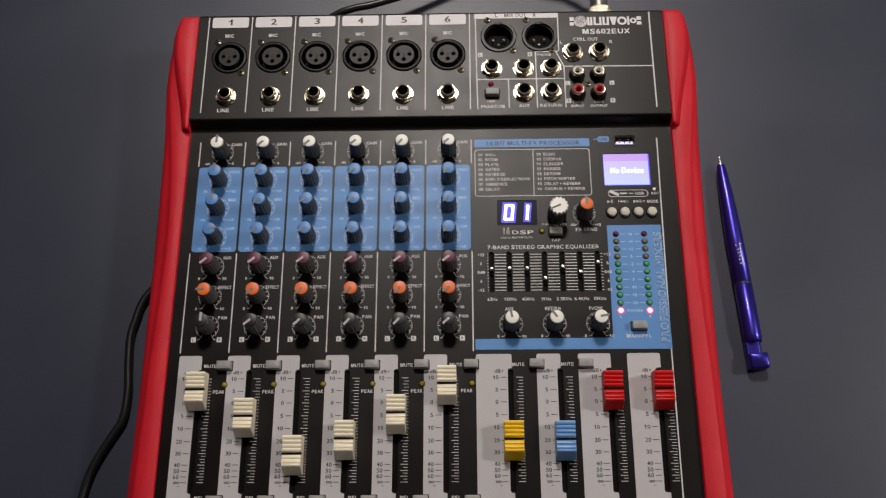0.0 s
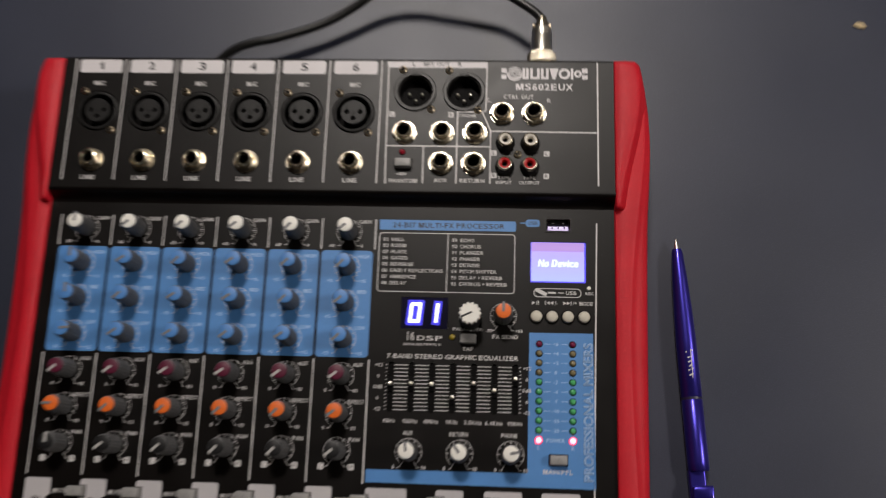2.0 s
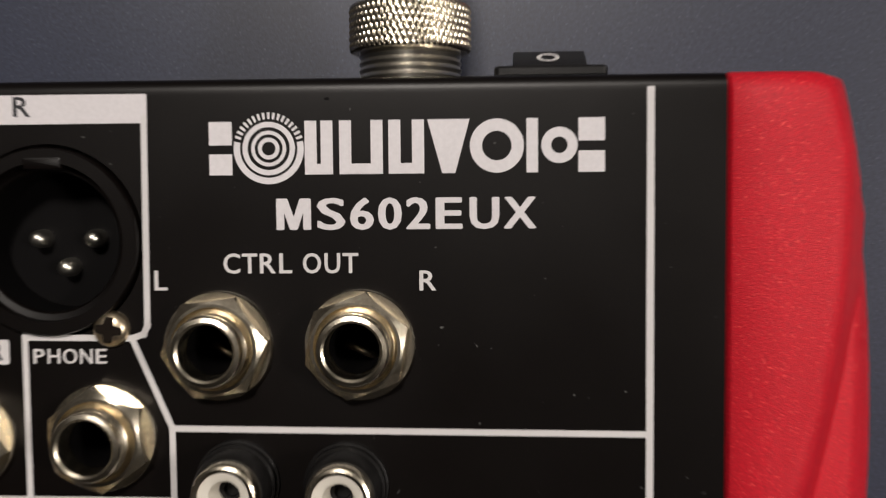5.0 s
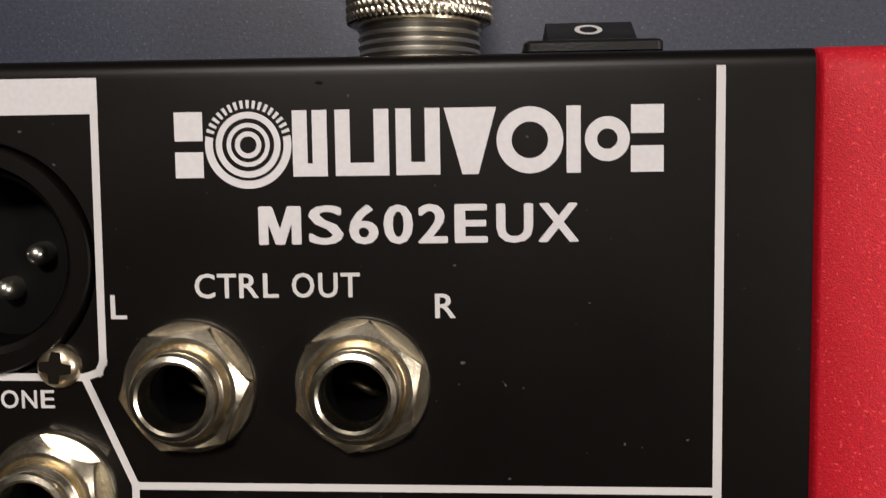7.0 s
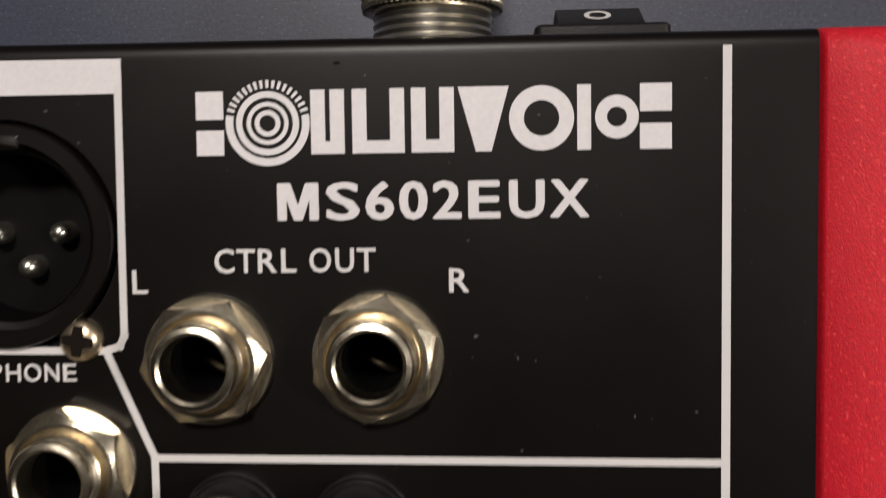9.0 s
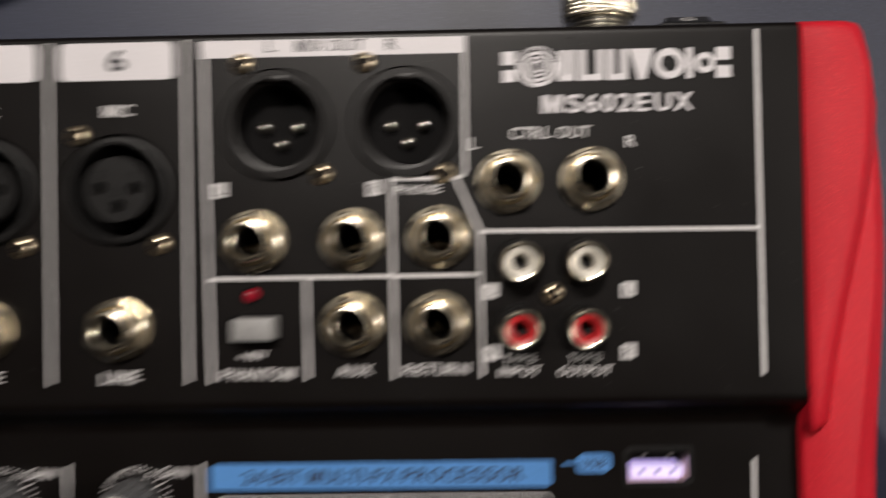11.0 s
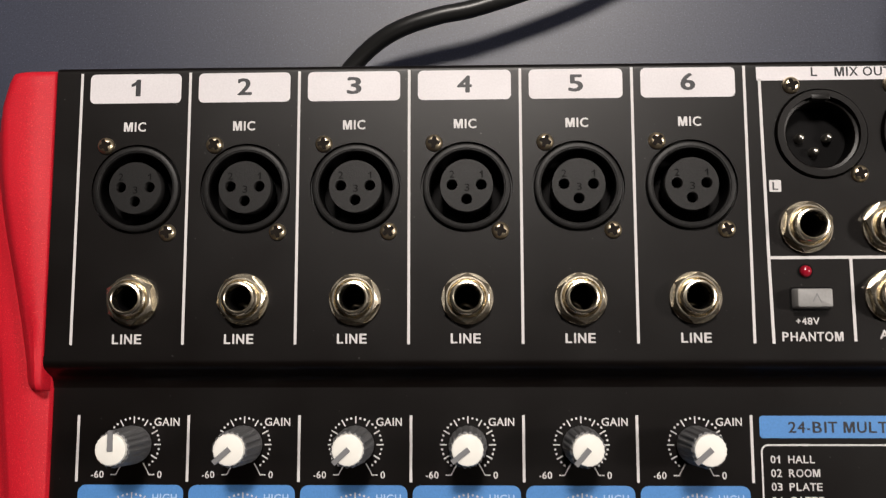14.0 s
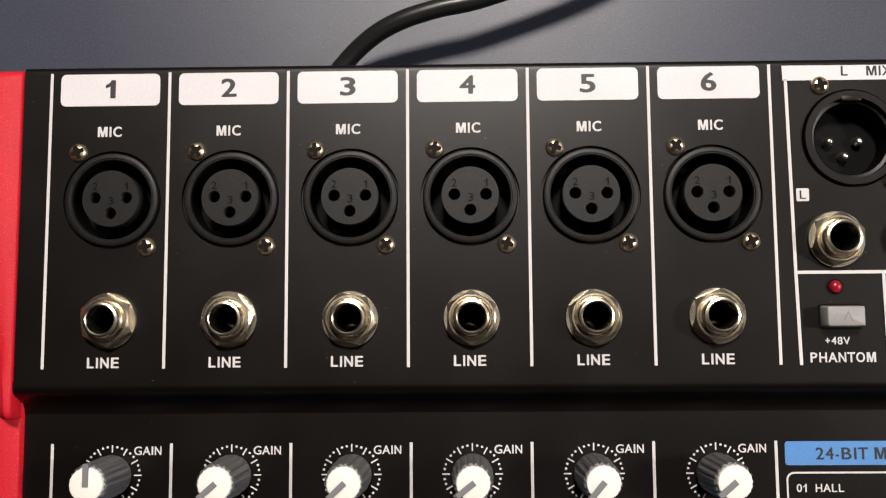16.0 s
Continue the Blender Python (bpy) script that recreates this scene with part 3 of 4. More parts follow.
# the shade down in the socket is put into the recess colour
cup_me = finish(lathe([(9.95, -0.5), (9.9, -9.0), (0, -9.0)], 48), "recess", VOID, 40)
insert_me = plate("insert", [circle(7.05, 44)] + [circle(1.5, 18, x, y) for x, y in ((-3.9, 0.2), (3.9, 0.2), (0, -3.7))], 7.0, DARK)
screw_me = finish(lathe([(2.35, 0), (2.3, 0.35), (2.0, 0.9), (1.3, 1.25), (0, 1.35)], 22), "screw", SCREW, 40)
# a dark cross standing proud paints the shade of the driver recess
cross_me = finish(prism([(-.34, -1.25), (.34, -1.25), (.5, -.5), (1.25, -.34), (1.25, .34), (.5, .5), (.34, 1.25), (-.34, 1.25), (-.5, .5), (-1.25, .34), (-1.25, -.34), (-.5, -.5)], 0.9, 1.33), "cross_shade", SCREW_DEEP)
for v in cross_me.vertices:
    v.co = Vector((v.co.x * 1.3, v.co.y * 1.3, v.co.z + 0.00004))
rnd = random.Random(4)


def screw(x, y, parent, base=(0, 0)):
    s = part("screw", screw_me, parent, (x - base[0], y - base[1], 0), rnd.uniform(0, 90), "small zinc cross-head screw")
    if parent is console:
        s.location.z = ZU * MM
        part("cross_shade", cross_me, s)
    return s


for n, (x, y) in enumerate(FEMALE):
    f = part("mic_socket", flange_me, console, (x, y, ZU), label="black three-hole microphone socket")
    part("recess", cup_me, f)
    part("insert", insert_me, f, (0, 0.2, 1.1))
    for body, dx, dy in (("2", -3.9, 3.0), ("1", 3.9, 3.0), ("3", 0.1, -0.6)):
        part("pin_number", letters(body, 1.9, None, NUMERAL, 0.0), f, (dx, dy + 0.2, 1.18))
    screw(x - 8.7, y + 12.0, console)
    screw(x + 8.9, y - 11.9, console)
male_me = finish(lathe([(12.5, -1.4), (11.95, -1.4), (11.9, 0.7), (11.7, 1.0), (10.3, 1.0), (10.1, 1.0), (10.0, -0.4), (9.2, -0.6), (8.95, -1.0)], 56), "output_socket", BLACK, 35)
# near-black again stands for the shade inside this socket
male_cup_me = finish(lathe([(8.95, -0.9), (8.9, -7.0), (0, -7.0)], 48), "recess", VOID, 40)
pin_me = finish(lathe([(1.25, -7.0), (1.25, -5.6), (1.1, -4.8), (0.6, -4.2), (0, -4.1)], 18), "pin", CHROME, 50)
latch_me = finish(slab(5.0, 1.6, 1.2, 0.3, 0.3), "latch", BLACK, 40)
for x, y in MALE:
    f = part("output_socket", male_me, console, (x, y, ZU), label="black output socket with three metal pins")
    part("recess", male_cup_me, f)
    for dx, dy in ((-3.7, 0.2), (3.7, 0.2), (0, -3.6)):
        part("pin", pin_me, f, (dx, dy, 0))
    part("latch", latch_me, f, (0, 9.9, -0.1))
for x, y in ((192.3, -5.4), (218.8, -5.6), (209.2, -29.6), (235.6, -29.8), (258.4, -56.2)):
    screw(x, y, console)

barrel_me = finish(lathe([(4.45, 0.2), (4.45, 3.6), (4.2, 3.8), (4.45, 4.0), (4.2, 4.25), (4.45, 4.5), (4.2, 4.75), (4.45, 5.0), (4.4, 5.6), (4.2, 5.95), (3.7, 6.1), (3.4, 5.9), (3.25, 5.2), (3.2, -1.0), (3.2, -14), (0, -14)], 44), "jack_socket", NICKEL, 25)
# near-black lining gives the bore its shade by colour
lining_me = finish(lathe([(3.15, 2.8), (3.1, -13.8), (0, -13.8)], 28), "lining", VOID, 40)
washer_me = finish(lathe([(6.95, 0), (6.95, 0.6), (6.8, 0.85), (4.7, 0.85)], 40), "washer", NICKEL, 35)
contact_me = finish(tube([(-1.9, -2.0, -6.5), (-0.6, -1.3, -4.0), (1.0, -1.5, -4.4), (2.0, -1.9, -6.5)], 0.55, 8), "contact", SCREW, 60)


def hex_nut():
    """A six-sided nut with its upper corners turned off."""
    n = 72
    low, top, spots = [], [], [math.tau * k / n for k in range(n)]
    for a in spots:
        r = 5.85 / math.cos((a % (math.pi / 3)) - math.pi / 6)
        low.append((r * math.cos(a), r * math.sin(a), 0.8))
        top.append((r * math.cos(a), r * math.sin(a), 3.05 - 0.8 * (r - 5.85)))
    rings = [low, top]
    for r, z in ((5.55, 3.2), (5.15, 3.22), (4.95, 2.9), (4.75, 2.3), (4.4, 2.2)):
        rings.append([(r * math.cos(a), r * math.sin(a), z) for a in spots])
    return finish(loft(rings, False), "nut", NICKEL, 22)


nut_me = hex_nut()
NUT_TURN = (35, 10, 50, 30, 38, 23, 20, 47, 36, 43, 30, 7, 20)
for n, (x, y) in enumerate(JACKS):
    j = part("jack_socket", barrel_me, console, (x, y, ZU), 0, "nickel-plated quarter-inch jack socket")
    part("lining", lining_me, j)
    part("contact", contact_me, j, (0, 0, 0), rnd.uniform(-40, 10))
    part("nut", nut_me, j, (0, 0, 0), NUT_TURN[n])
    part("washer", washer_me, j, (rnd.uniform(-.15, .15), rnd.uniform(-.15, .15), 0))

phono_base = finish(lathe([(5.4, 0), (5.4, 0.5), (5.15, 0.7), (5.1, 1.6), (4.8, 1.9), (4.55, 4.6), (4.3, 5.0), (3.9, 5.0)], 36), "phono_socket", DARK, 35)
phono_shell = finish(lathe([(4.1, 1.8), (4.15, 4.6), (4.1, 6.4), (3.95, 6.8), (3.6, 7.0), (3.2, 6.9), (3.1, 5)], 36), "shell", NICKEL, 35)
phono_fill = {"w": finish(lathe([(3.2, 6.7), (2.8, 6.65), (2.0, 6.2), (1.6, 5.2), (1.5, 2.0), (0, 2.0)], 32), "collar", PHONO_WHITE, 35),
              "r": finish(lathe([(3.2, 6.7), (2.8, 6.65), (2.0, 6.2), (1.6, 5.2), (1.5, 2.0), (0, 2.0)], 32), "collar", PHONO_RED, 35)}
phono_tip = finish(lathe([(1.5, 2.0), (1.5, 3.2), (1.0, 3.2), (0.9, 2.4), (0, 2.4)], 20), "centre_contact", DARK, 35)
for x, y, c in PHONO:
    p = part("phono_socket", phono_base, console, (x, y, ZU), label="%s phono socket with a metal shell" % ("white" if c == "w" else "red"))
    part("shell", phono_shell, p)
    part("collar", phono_fill[c], p)
    part("centre_contact", phono_tip, p)


# ---------------------------------------------------------------- push buttons and leds
def push_button(x, y, z, w=9.0, d=5.4, h=4.6, mat=None):
    key = ("button", w, d, h)
    if key not in LETTERS:
        LETTERS[key] = finish(slab(w, d, h, 0.5, 0.45, 0.25), "push_button", mat or BUTTON, 30)
        bm = bmesh.new()
        stroke(bm, [(-1.0, -1.0), (0.1, 1.0), (1.1, -1.1)], 0.22)
        LETTERS[key + ("m",)] = finish(bm, "mark", POINT)
        bm = prism(rounded(w + 1.0, d + 1.0, 0.6), 0, 0.12)
        LETTERS[key + ("g",)] = finish(bm, "gap", VOID)
    b = part("push_button", LETTERS[key], console, (x, y, z + 0.1), label="grey push button")
    part("mark", LETTERS[key + ("m",)], b, (0.3, 0, h + 0.05))
    part("gap", LETTERS[key + ("g",)], b, (0, 0, -0.05))
    return b


led_shape = [(1.55, 0), (1.55, 0.5), (1.3, 1.0), (0.8, 1.3), (0, 1.4)]
LEDS = {m.name: finish(lathe(led_shape, 20), "led", m, 60) for m in (LED_LIT, LED_RED, LED_PINK, LED_AMBER, LED_YELLOW, LED_GREEN)}
# the rim emits red to paint the halo round a lit led
halo_rim = finish(lathe([(2.15, 0.02), (2.15, 0.2), (1.6, 0.3), (1.55, 0.02)], 20), "rim", LED_HALO, 30)
led_rim = finish(lathe([(1.95, 0.02), (1.95, 0.2), (1.6, 0.2), (1.55, 0.02)], 20), "rim", VOID, 30)


def led(x, y, z, mat, label=""):
    ob = part("led", LEDS[mat.name], console, (x, y, z), label=label)
    part("rim", halo_rim if mat is LED_LIT else led_rim, ob)


push_button(194.6, -62.6, ZU, 9.4, 5.2, 4.2)
led(193.8, -55.4, ZU, LED_RED, "small unlit red led")
BUTTON_X = [28.4 + 30 * i for i in range(6)]
for i, x in enumerate(BUTTON_X):
    push_button(x, -244.8, ZL)
    push_button(x, -324.6, ZL)
    word("MUTE", x - 9.0, -244.9, 2.1, 7.6)
    word("PFL", x - 9.2, -323.2, 2.1, 5.4)
    led(x + 0.5, -256.4, ZL, LED_YELLOW, "small unlit yellow led")
    word("PEAK", x - 2.6, -260.8, 2.1, 7.0)
for x in (218.0, 247.6):
    push_button(x, -244.8, ZL)
    word("MUTE", x - 10.8, -244.9, 2.1, 7.6)

# ---------------------------------------------------------------- rotary knobs
scale_bm = bmesh.new()
for k in range(11):
    a = radians(240 - 30 * k)
    stroke(scale_bm, [(5.8 * math.cos(a), 5.8 * math.sin(a)), (7.3 * math.cos(a), 7.3 * math.sin(a))], 0.36)
    if k < 10:
        for f in (10, 20):
            b = a - radians(f)
            c = Vector((7.0 * math.cos(b), 7.0 * math.sin(b), 0))
            scale_bm.faces.new([scale_bm.verts.new(c + Vector((0.33 * math.cos(t * 1.047), 0.33 * math.sin(t * 1.047), 0))) for t in range(6)])
for s in (-1, 1):
    stroke(scale_bm, [(s * 3.6, -6.2), (s * 4.5, -7.9), (s * 5.8, -7.9)], 0.28)
dial_me = finish(scale_bm, "dial_scale", INK)
body_profile = [(5.0, 0.4), (5.0, 1.6), (4.95, 2.0), (4.5, 14.6), (4.35, 15.3), (4.0, 15.5), (0, 15.5)]
knob_me = finish(lathe(body_profile, 72, 0.04, 18, (2, 4)), "rotary_knob", KNOB, 30)
cap_profile = [(4.05, 15.4), (4.05, 16.1), (3.85, 16.5), (3.3, 16.65), (0, 16.7)]
pointer_bm = loft([[(x, y, z) for x, y in ((-0.4, -0.7), (4.85, -0.65), (4.85, 0.65), (-0.4, 0.7))] for z in (15.2, 17.0)])
pointer_me = finish(pointer_bm, "pointer", POINT, 30)
light_me = pointer_me.copy()
light_me.materials.clear()
light_me.materials.append(POINT_LIGHT)
rib_me = finish(loft([[(x, y, 4.5 + 0 * x) for x, y in ((4.2, -0.4), (5.15, -0.4), (5.15, 0.4), (4.2, 0.4))], [(x, y, 15.6) for x, y in ((4.0, -0.4), (4.72, -0.4), (4.72, 0.4), (4.0, 0.4))]]), "rib", KNOB)
CAPS = {m.name: finish(lathe(cap_profile, 60, 0.02, 20, (0, 1)), "cap", m, 40) for m in (CAP_WHITE, CAP_BLUE, CAP_MAROON, CAP_ORANGE, CAP_BLACK)}


def knob(x, y, mat, turn, label, scale=True):
    k = part("rotary_knob", knob_me, console, (x, y, ZL), turn, label)
    part("cap", CAPS[mat.name], k)
    part("pointer", light_me if mat in (CAP_MAROON, CAP_BLACK) else pointer_me, k)
    part("rib", rib_me, k)
    if scale:
        part("dial_scale", dial_me, console, (x, y, ZL + 0.14))


blue_field = finish(prism(rounded(28.6, 59.4, 2.2), 0, 0.06), "blue_field", BLUE)
ROWS = [("GAIN", -100.6, CAP_WHITE, "-60", "0", 6.9), ("HIGH", -120.6, CAP_BLUE, "-15", "+15", 6.6), ("MID", -140.6, CAP_BLUE, "-15", "+15", 5.0),
        ("LOW", -160.6, CAP_BLUE, "-15", "+15", 5.6), ("AUX", -180.6, CAP_MAROON, "0", "10", 5.4), ("EFFECT", -200.4, CAP_ORANGE, "0", "10", 8.4), ("PAN", -220.2, CAP_BLACK, "L", "R", 5.6)]
COLOUR = {"GAIN": "white", "HIGH": "blue", "MID": "blue", "LOW": "blue", "AUX": "maroon", "EFFECT": "orange", "PAN": "black"}
FIRST = {"GAIN": 90, "HIGH": 92, "MID": 94, "LOW": 5, "AUX": 222, "EFFECT": 182, "PAN": 90}
for i in range(6):
    x = 15.4 + 30 * i
    part("blue_field", blue_field, console, (15.0 + 30 * i, -140.9, ZL + 0.03))
    for title, y, mat, low, high, wide in ROWS:
        turn = FIRST[title] if i == 0 else 222 + rnd.uniform(-8, 8)
        knob(x, y, mat, turn, "dark grey ribbed knob with a %s cap" % COLOUR[title])
        pale = BLUE_PALE if mat is CAP_BLUE else INK
        word(title, x + 8.9, y + 6.0, 2.1, wide, mat=pale)
        if title == "PAN":
            for s, c in ((-1, "L"), (1, "R")):
                part("letter_tag", tag, console, (x + s * 8.0, y - 8.0, ZL + 0.03))
                word(c, x + s * 8.0, y - 8.0, 1.9, 1.3, mat=INK_DARK)
        else:
            word(low, x - 7.4 - 0.7 * len(low), y - 7.9, 1.8, mat=pale)
            word(high, x + 6.6 + 0.7 * len(high), y - 7.9, 1.8, mat=pale)

for title, x, turn in (("AUX", 203.4, 100), ("RETURN", 230.2, 125), ("PHONE", 256.8, 12)):
    knob(x, -219.6, CAP_WHITE, turn, "dark grey ribbed knob with a white cap")
    word(title, x - 0.8, -209.8, 2.2, {"AUX": 5.2, "RETURN": 9.6, "PHONE": 8.4}[title])
    word("0", x - 7.9, -227.4, 1.8)
    word("10", x + 7.9, -227.4, 1.8)
knob(251.9, -146.3, CAP_ORANGE, 90, "dark grey ribbed knob with an orange cap")
word("-90", 244.4, -154.4, 1.8)
word("+15", 260.4, -154.4, 1.8)
word("FX SEND", 253.0, -157.6, 2.1, 13.6)

# effect selector: a larger knob with a notched white cap
sel_body = finish(lathe([(5.9, 0.3), (5.9, 2), (5.5, 14), (5.4, 15.0)], 60, 0.03, 20, (1, 3)), "effect_selector", CAP_BLACK, 30)
sel_cap = finish(lathe([(5.4, 14.8), (5.6, 15.4), (5.6, 17.6), (5.2, 18.2), (0, 18.3)], 84, 0.065, 14, (0, 3)), "cap", CAP_WHITE, 30)
sel = part("effect_selector", sel_body, console, (234.3, -148.2, ZL), 205, "black knob with a notched white cap")
part("cap", sel_cap, sel)
part("pointer", finish(loft([[(x, y, z) for x, y in ((-1.2, -0.5), (5.3, -0.45), (5.3, 0.45), (-1.2, 0.5))] for z in (18.0, 18.5)]), "pointer", CAP_BLACK), sel)
word("PARAMETER", 232.8, -153.9, 1.7, 16.0)
push_button(233.2, -159.4, ZL, 8.6, 5.2, 4.4)
led(224.5, -158.4, ZL, LED_YELLOW, "small unlit yellow led")
word("TAP", 233.2, -164.6, 2.0, 5.8)

# ---------------------------------------------------------------- effect list, displays, player
part("blue_title_bar", finish(prism(rounded(75.8, 5.8, 0.8), 0, 0.06), "blue_title_bar", BLUE), console, (220.2, -95.9, ZL + 0.03))
word("24-BIT MULTI-FX PROCESSOR", 220.8, -96.0, 2.9, 62.0, mat=INK_DARK, bold=0.02)
frame_pts = shifted(rounded(75.0, 33.2, 1.8), 220.1, -117.2)
print_lines("printed_frame", [frame_pts + frame_pts[:1], [(220.8, -100.8), (220.5, -133.6)]], 0.45, ZL)
for n, (a, b) in enumerate((("01  HALL", "09  ECHO"), ("02  ROOM", "10  CHORUS"), ("03  PLATE", "11  FLANGER"), ("04  GATED", "12  PHASER"),
                            ("05  REVERSE", "13  DETUNE"), ("06  EARLY REFLECTIONS", "14  PITCH SHIFTER"), ("07  AMBIENCE", "15  DELAY + REVERB"), ("08  DELAY", "16  CHORUS + REVERB"))):
    y = -104.3 - 3.53 * n
    word(a, 184.8, y, 1.95, None, left=True, bold=0.012)
    word(b, 223.0, y, 1.95, None, left=True, bold=0.012)

part("socket_shell", finish(loft([[(x, y, z) for x, y in rounded(13.3, 6.9, 0.5)] for z in (0.25, -10)], False), "socket_shell", SCREW, 30), console, (281.4, -94.6, ZL), label="metal shell of the memory-stick socket")
part("socket_bezel", plate("socket_bezel", [rounded(15.0, 8.6, 1.0), rounded(13.0, 6.6, 0.5)], 0.5, DARK), console, (281.4, -94.6, ZL + 0.4))
part("socket_back", finish(prism(rounded(13.3, 6.9, 0.5), -10.2, -9.8), "socket_back", VOID), console, (281.4, -94.6, ZL))
part("socket_tongue", finish(slab(11.2, 2.4, 8.8, 0.2, 0.2), "socket_tongue", TONGUE, 40), console, (281.4, -96.4, ZL - 9.8))
for dx in (-3.4, 0.0, 3.4):
    part("contact_slot", finish(slab(0.8, 1.1, 0.25, 0.2, 0.1), "contact_slot", VOID), console, (281.4 + dx, -96.0, ZL - 1.0))
part("upper_plate", finish(slab(11.6, 2.2, 7.0, 0.2, 0.2), "upper_plate", VOID, 40), console, (281.4, -92.6, ZL - 9.8))
for dx in (-2.9, 2.9):
    part("spring_contact", finish(slab(1.2, 0.5, 0.3, 0.15, 0.1), "spring_contact", BUTTON, 40), console, (281.4 + dx, -92.9, ZL - 2.8))
icon = bmesh.new()
for x0, x1, h in ((260.5, 264.0, 0.6), (263.5, 271.2, 4.2)):
    poly = shifted(rounded(x1 - x0, h, min(h * 0.45, 1.4), 4), (x0 + x1) / 2, -93.8)
    icon.faces.new([icon.verts.new((x, y, 0)) for x, y in poly])
part("plug_symbol", finish(icon, "plug_symbol", BLUE), console, (0, 0, ZL + 0.08))
word("USB", 267.4, -93.8, 1.9, 4.8, mat=INK_DARK, lift=0.14)

part("display_screen", finish(prism(rounded(28.9, 21.8, 0.4), -1.15, -0.7), "display_screen", LCD_GLOW), console, (281.1, -115.4, ZL), label="lit lavender-blue display")
# added emitting plate that imitates the blue bloom round the screen
part("display_fringe", finish(prism(rounded(30.1, 22.9, 0.4), -1.6, -1.2), "display_fringe", LCD_FRINGE), console, (281.4, -115.7, ZL), label="added blue glow fringe around the display")
part("display_band", finish(prism(rounded(28.8, 5.0, 0.2), -0.69, -0.66), "display_band", LCD_BAND), console, (281.1, -107.1, ZL), label="dim violet status band")
word("No Device", 281.6, -116.2, 3.9, 21.5, mat=LCD_TEXT, lift=-0.6, bold=0.008, slant=0.16)
pill = bmesh.new()
pill_pts = shifted(rounded(25.4, 4.6, 2.2), 281.0, -132.9)
stroke(pill, (pill_pts + pill_pts[:1])[0:1] + pill_pts[1:] + pill_pts[:1], 0.4)
stroke(pill, [(270.2, -131.6), (274.2, -133.6)], 2.0)
stroke(pill, [(276.4, -132.9), (279.6, -132.9)], 1.0)
stroke(pill, [(281.6, -132.9), (284.2, -132.9)], 0.5)
part("memory_stick_symbol", finish(pill, "memory_stick_symbol", INK), console, (0, 0, ZL + 0.08))
word("USB", 288.4, -132.9, 2.0, 5.6)
part("rec_lamp", finish(lathe([(1.0, 0), (1.0, 0.3), (0, 0.5)], 16), "rec_lamp", CAP_WHITE), console, (298.0, -129.9, ZL))
word("REC", 298.3, -133.0, 1.7, 4.6)
sym = bmesh.new()
for x in (268.2, 276.0, 277.9, 285.0, 286.9):
    s = -1 if 275 < x < 279 else 1
    sym.faces.new([sym.verts.new((x - s * 0.9, -138.5 + d, 0)) for d in (-1.0, 1.0)] + [sym.verts.new((x + s * 0.9, -138.5, 0))])
for x in (269.9, 270.8, 274.6, 288.3):
    stroke(sym, [(x, -137.5), (x, -139.5)], 0.35)
part("player_symbols", finish(sym, "player_symbols", INK), console, (0, 0, ZL + 0.08))
word("/-", 280.4, -138.5, 2.0)
word("/+", 290.4, -138.5, 2.0)
word("MODE", 296.4, -138.6, 2.0, 7.2)
round_me = finish(lathe([(3.1, 0), (3.1, 1.8), (2.85, 2.4), (2.1, 2.8), (0, 3.0)], 32), "round_button", IVORY, 45)
round_gap = finish(lathe([(3.95, 0), (3.95, 0.1), (0, 0.1)], 32), "gap", VOID)
for x in (269.6, 278.0, 286.6, 295.2):
    b = part("round_button", round_me, console, (x, -146.2, ZL), label="small round ivory push button")
    part("gap", round_gap, b)

number_window = part("number_window", finish(prism(rounded(25.4, 17.3, 0.5), -1.6, -0.3), "number_window", SMOKE), console, (209.1, -145.5, ZL), label="dark number display lit in blue")


def segments(lit, x, y, wide, mat, name):
    """Seven-segment bars, slightly slanted, each a piece of its own."""
    bars = {"a": ((-2, 5), (2, 5)), "b": ((2.4, 4.6), (2.4, .4)), "c": ((2.4, -.4), (2.4, -4.6)), "d": ((-2, -5), (2, -5)), "e": ((-2.4, -.4), (-2.4, -4.6)), "f": ((-2.4, 4.6), (-2.4, .4))}
    for n, c in enumerate(lit):
        p, q = bars[c]
        bm = bmesh.new()
        stroke(bm, [(p[0] * 0.95 + p[1] * 0.09, p[1] * 0.95), (q[0] * 0.95 + q[1] * 0.09, q[1] * 0.95)], wide)
        part(name, finish(bm, name, mat), number_window, (x, y, -0.25 + 0.012 * n + (0.12 if mat is SEG_ON else 0)))


# the wide emitting bars paint the blue bloom around the digits
for wide, mat, name in ((4.6, SEG_HALO, "segment_glow"), (1.85, SEG_ON, "segment")):
    segments("abcdef", -5.1, 0.2, wide, mat, name)
    segments("bc", 4.5, 0.2, wide, mat, name)
word("16", 202.2, -158.2, 4.2, 4.2, outline=0.03, bold=0.0)
word("DSP", 212.4, -159.2, 2.6, 13.6, bold=0.02)
word("DIGITAL MULTI EFFECTS", 208.4, -162.7, 1.2, 20.0)

# ---------------------------------------------------------------- graphic equalizer
word("7-BAND STEREO GRAPHIC EQUALIZER", 225.0, -169.2, 2.5, 70.5)
lines = bmesh.new()
edges = [189.4] + [v for x in EQ_X for v in (x - 1.9, x + 1.9)] + [262.0]
for n in range(13):
    y = -174.0 - 1.98 * n
    for k in range(0, len(edges), 2):
        x0, x1 = edges[k], edges[k + 1]
        if x1 - x0 > 0.2:
            stroke(lines, [(x0 + 0.3, y), (x1 - 0.3, y)], 0.42)
part("equalizer_scale", finish(lines, "equalizer_scale", INK), console, (0, 0, ZL + 0.08))
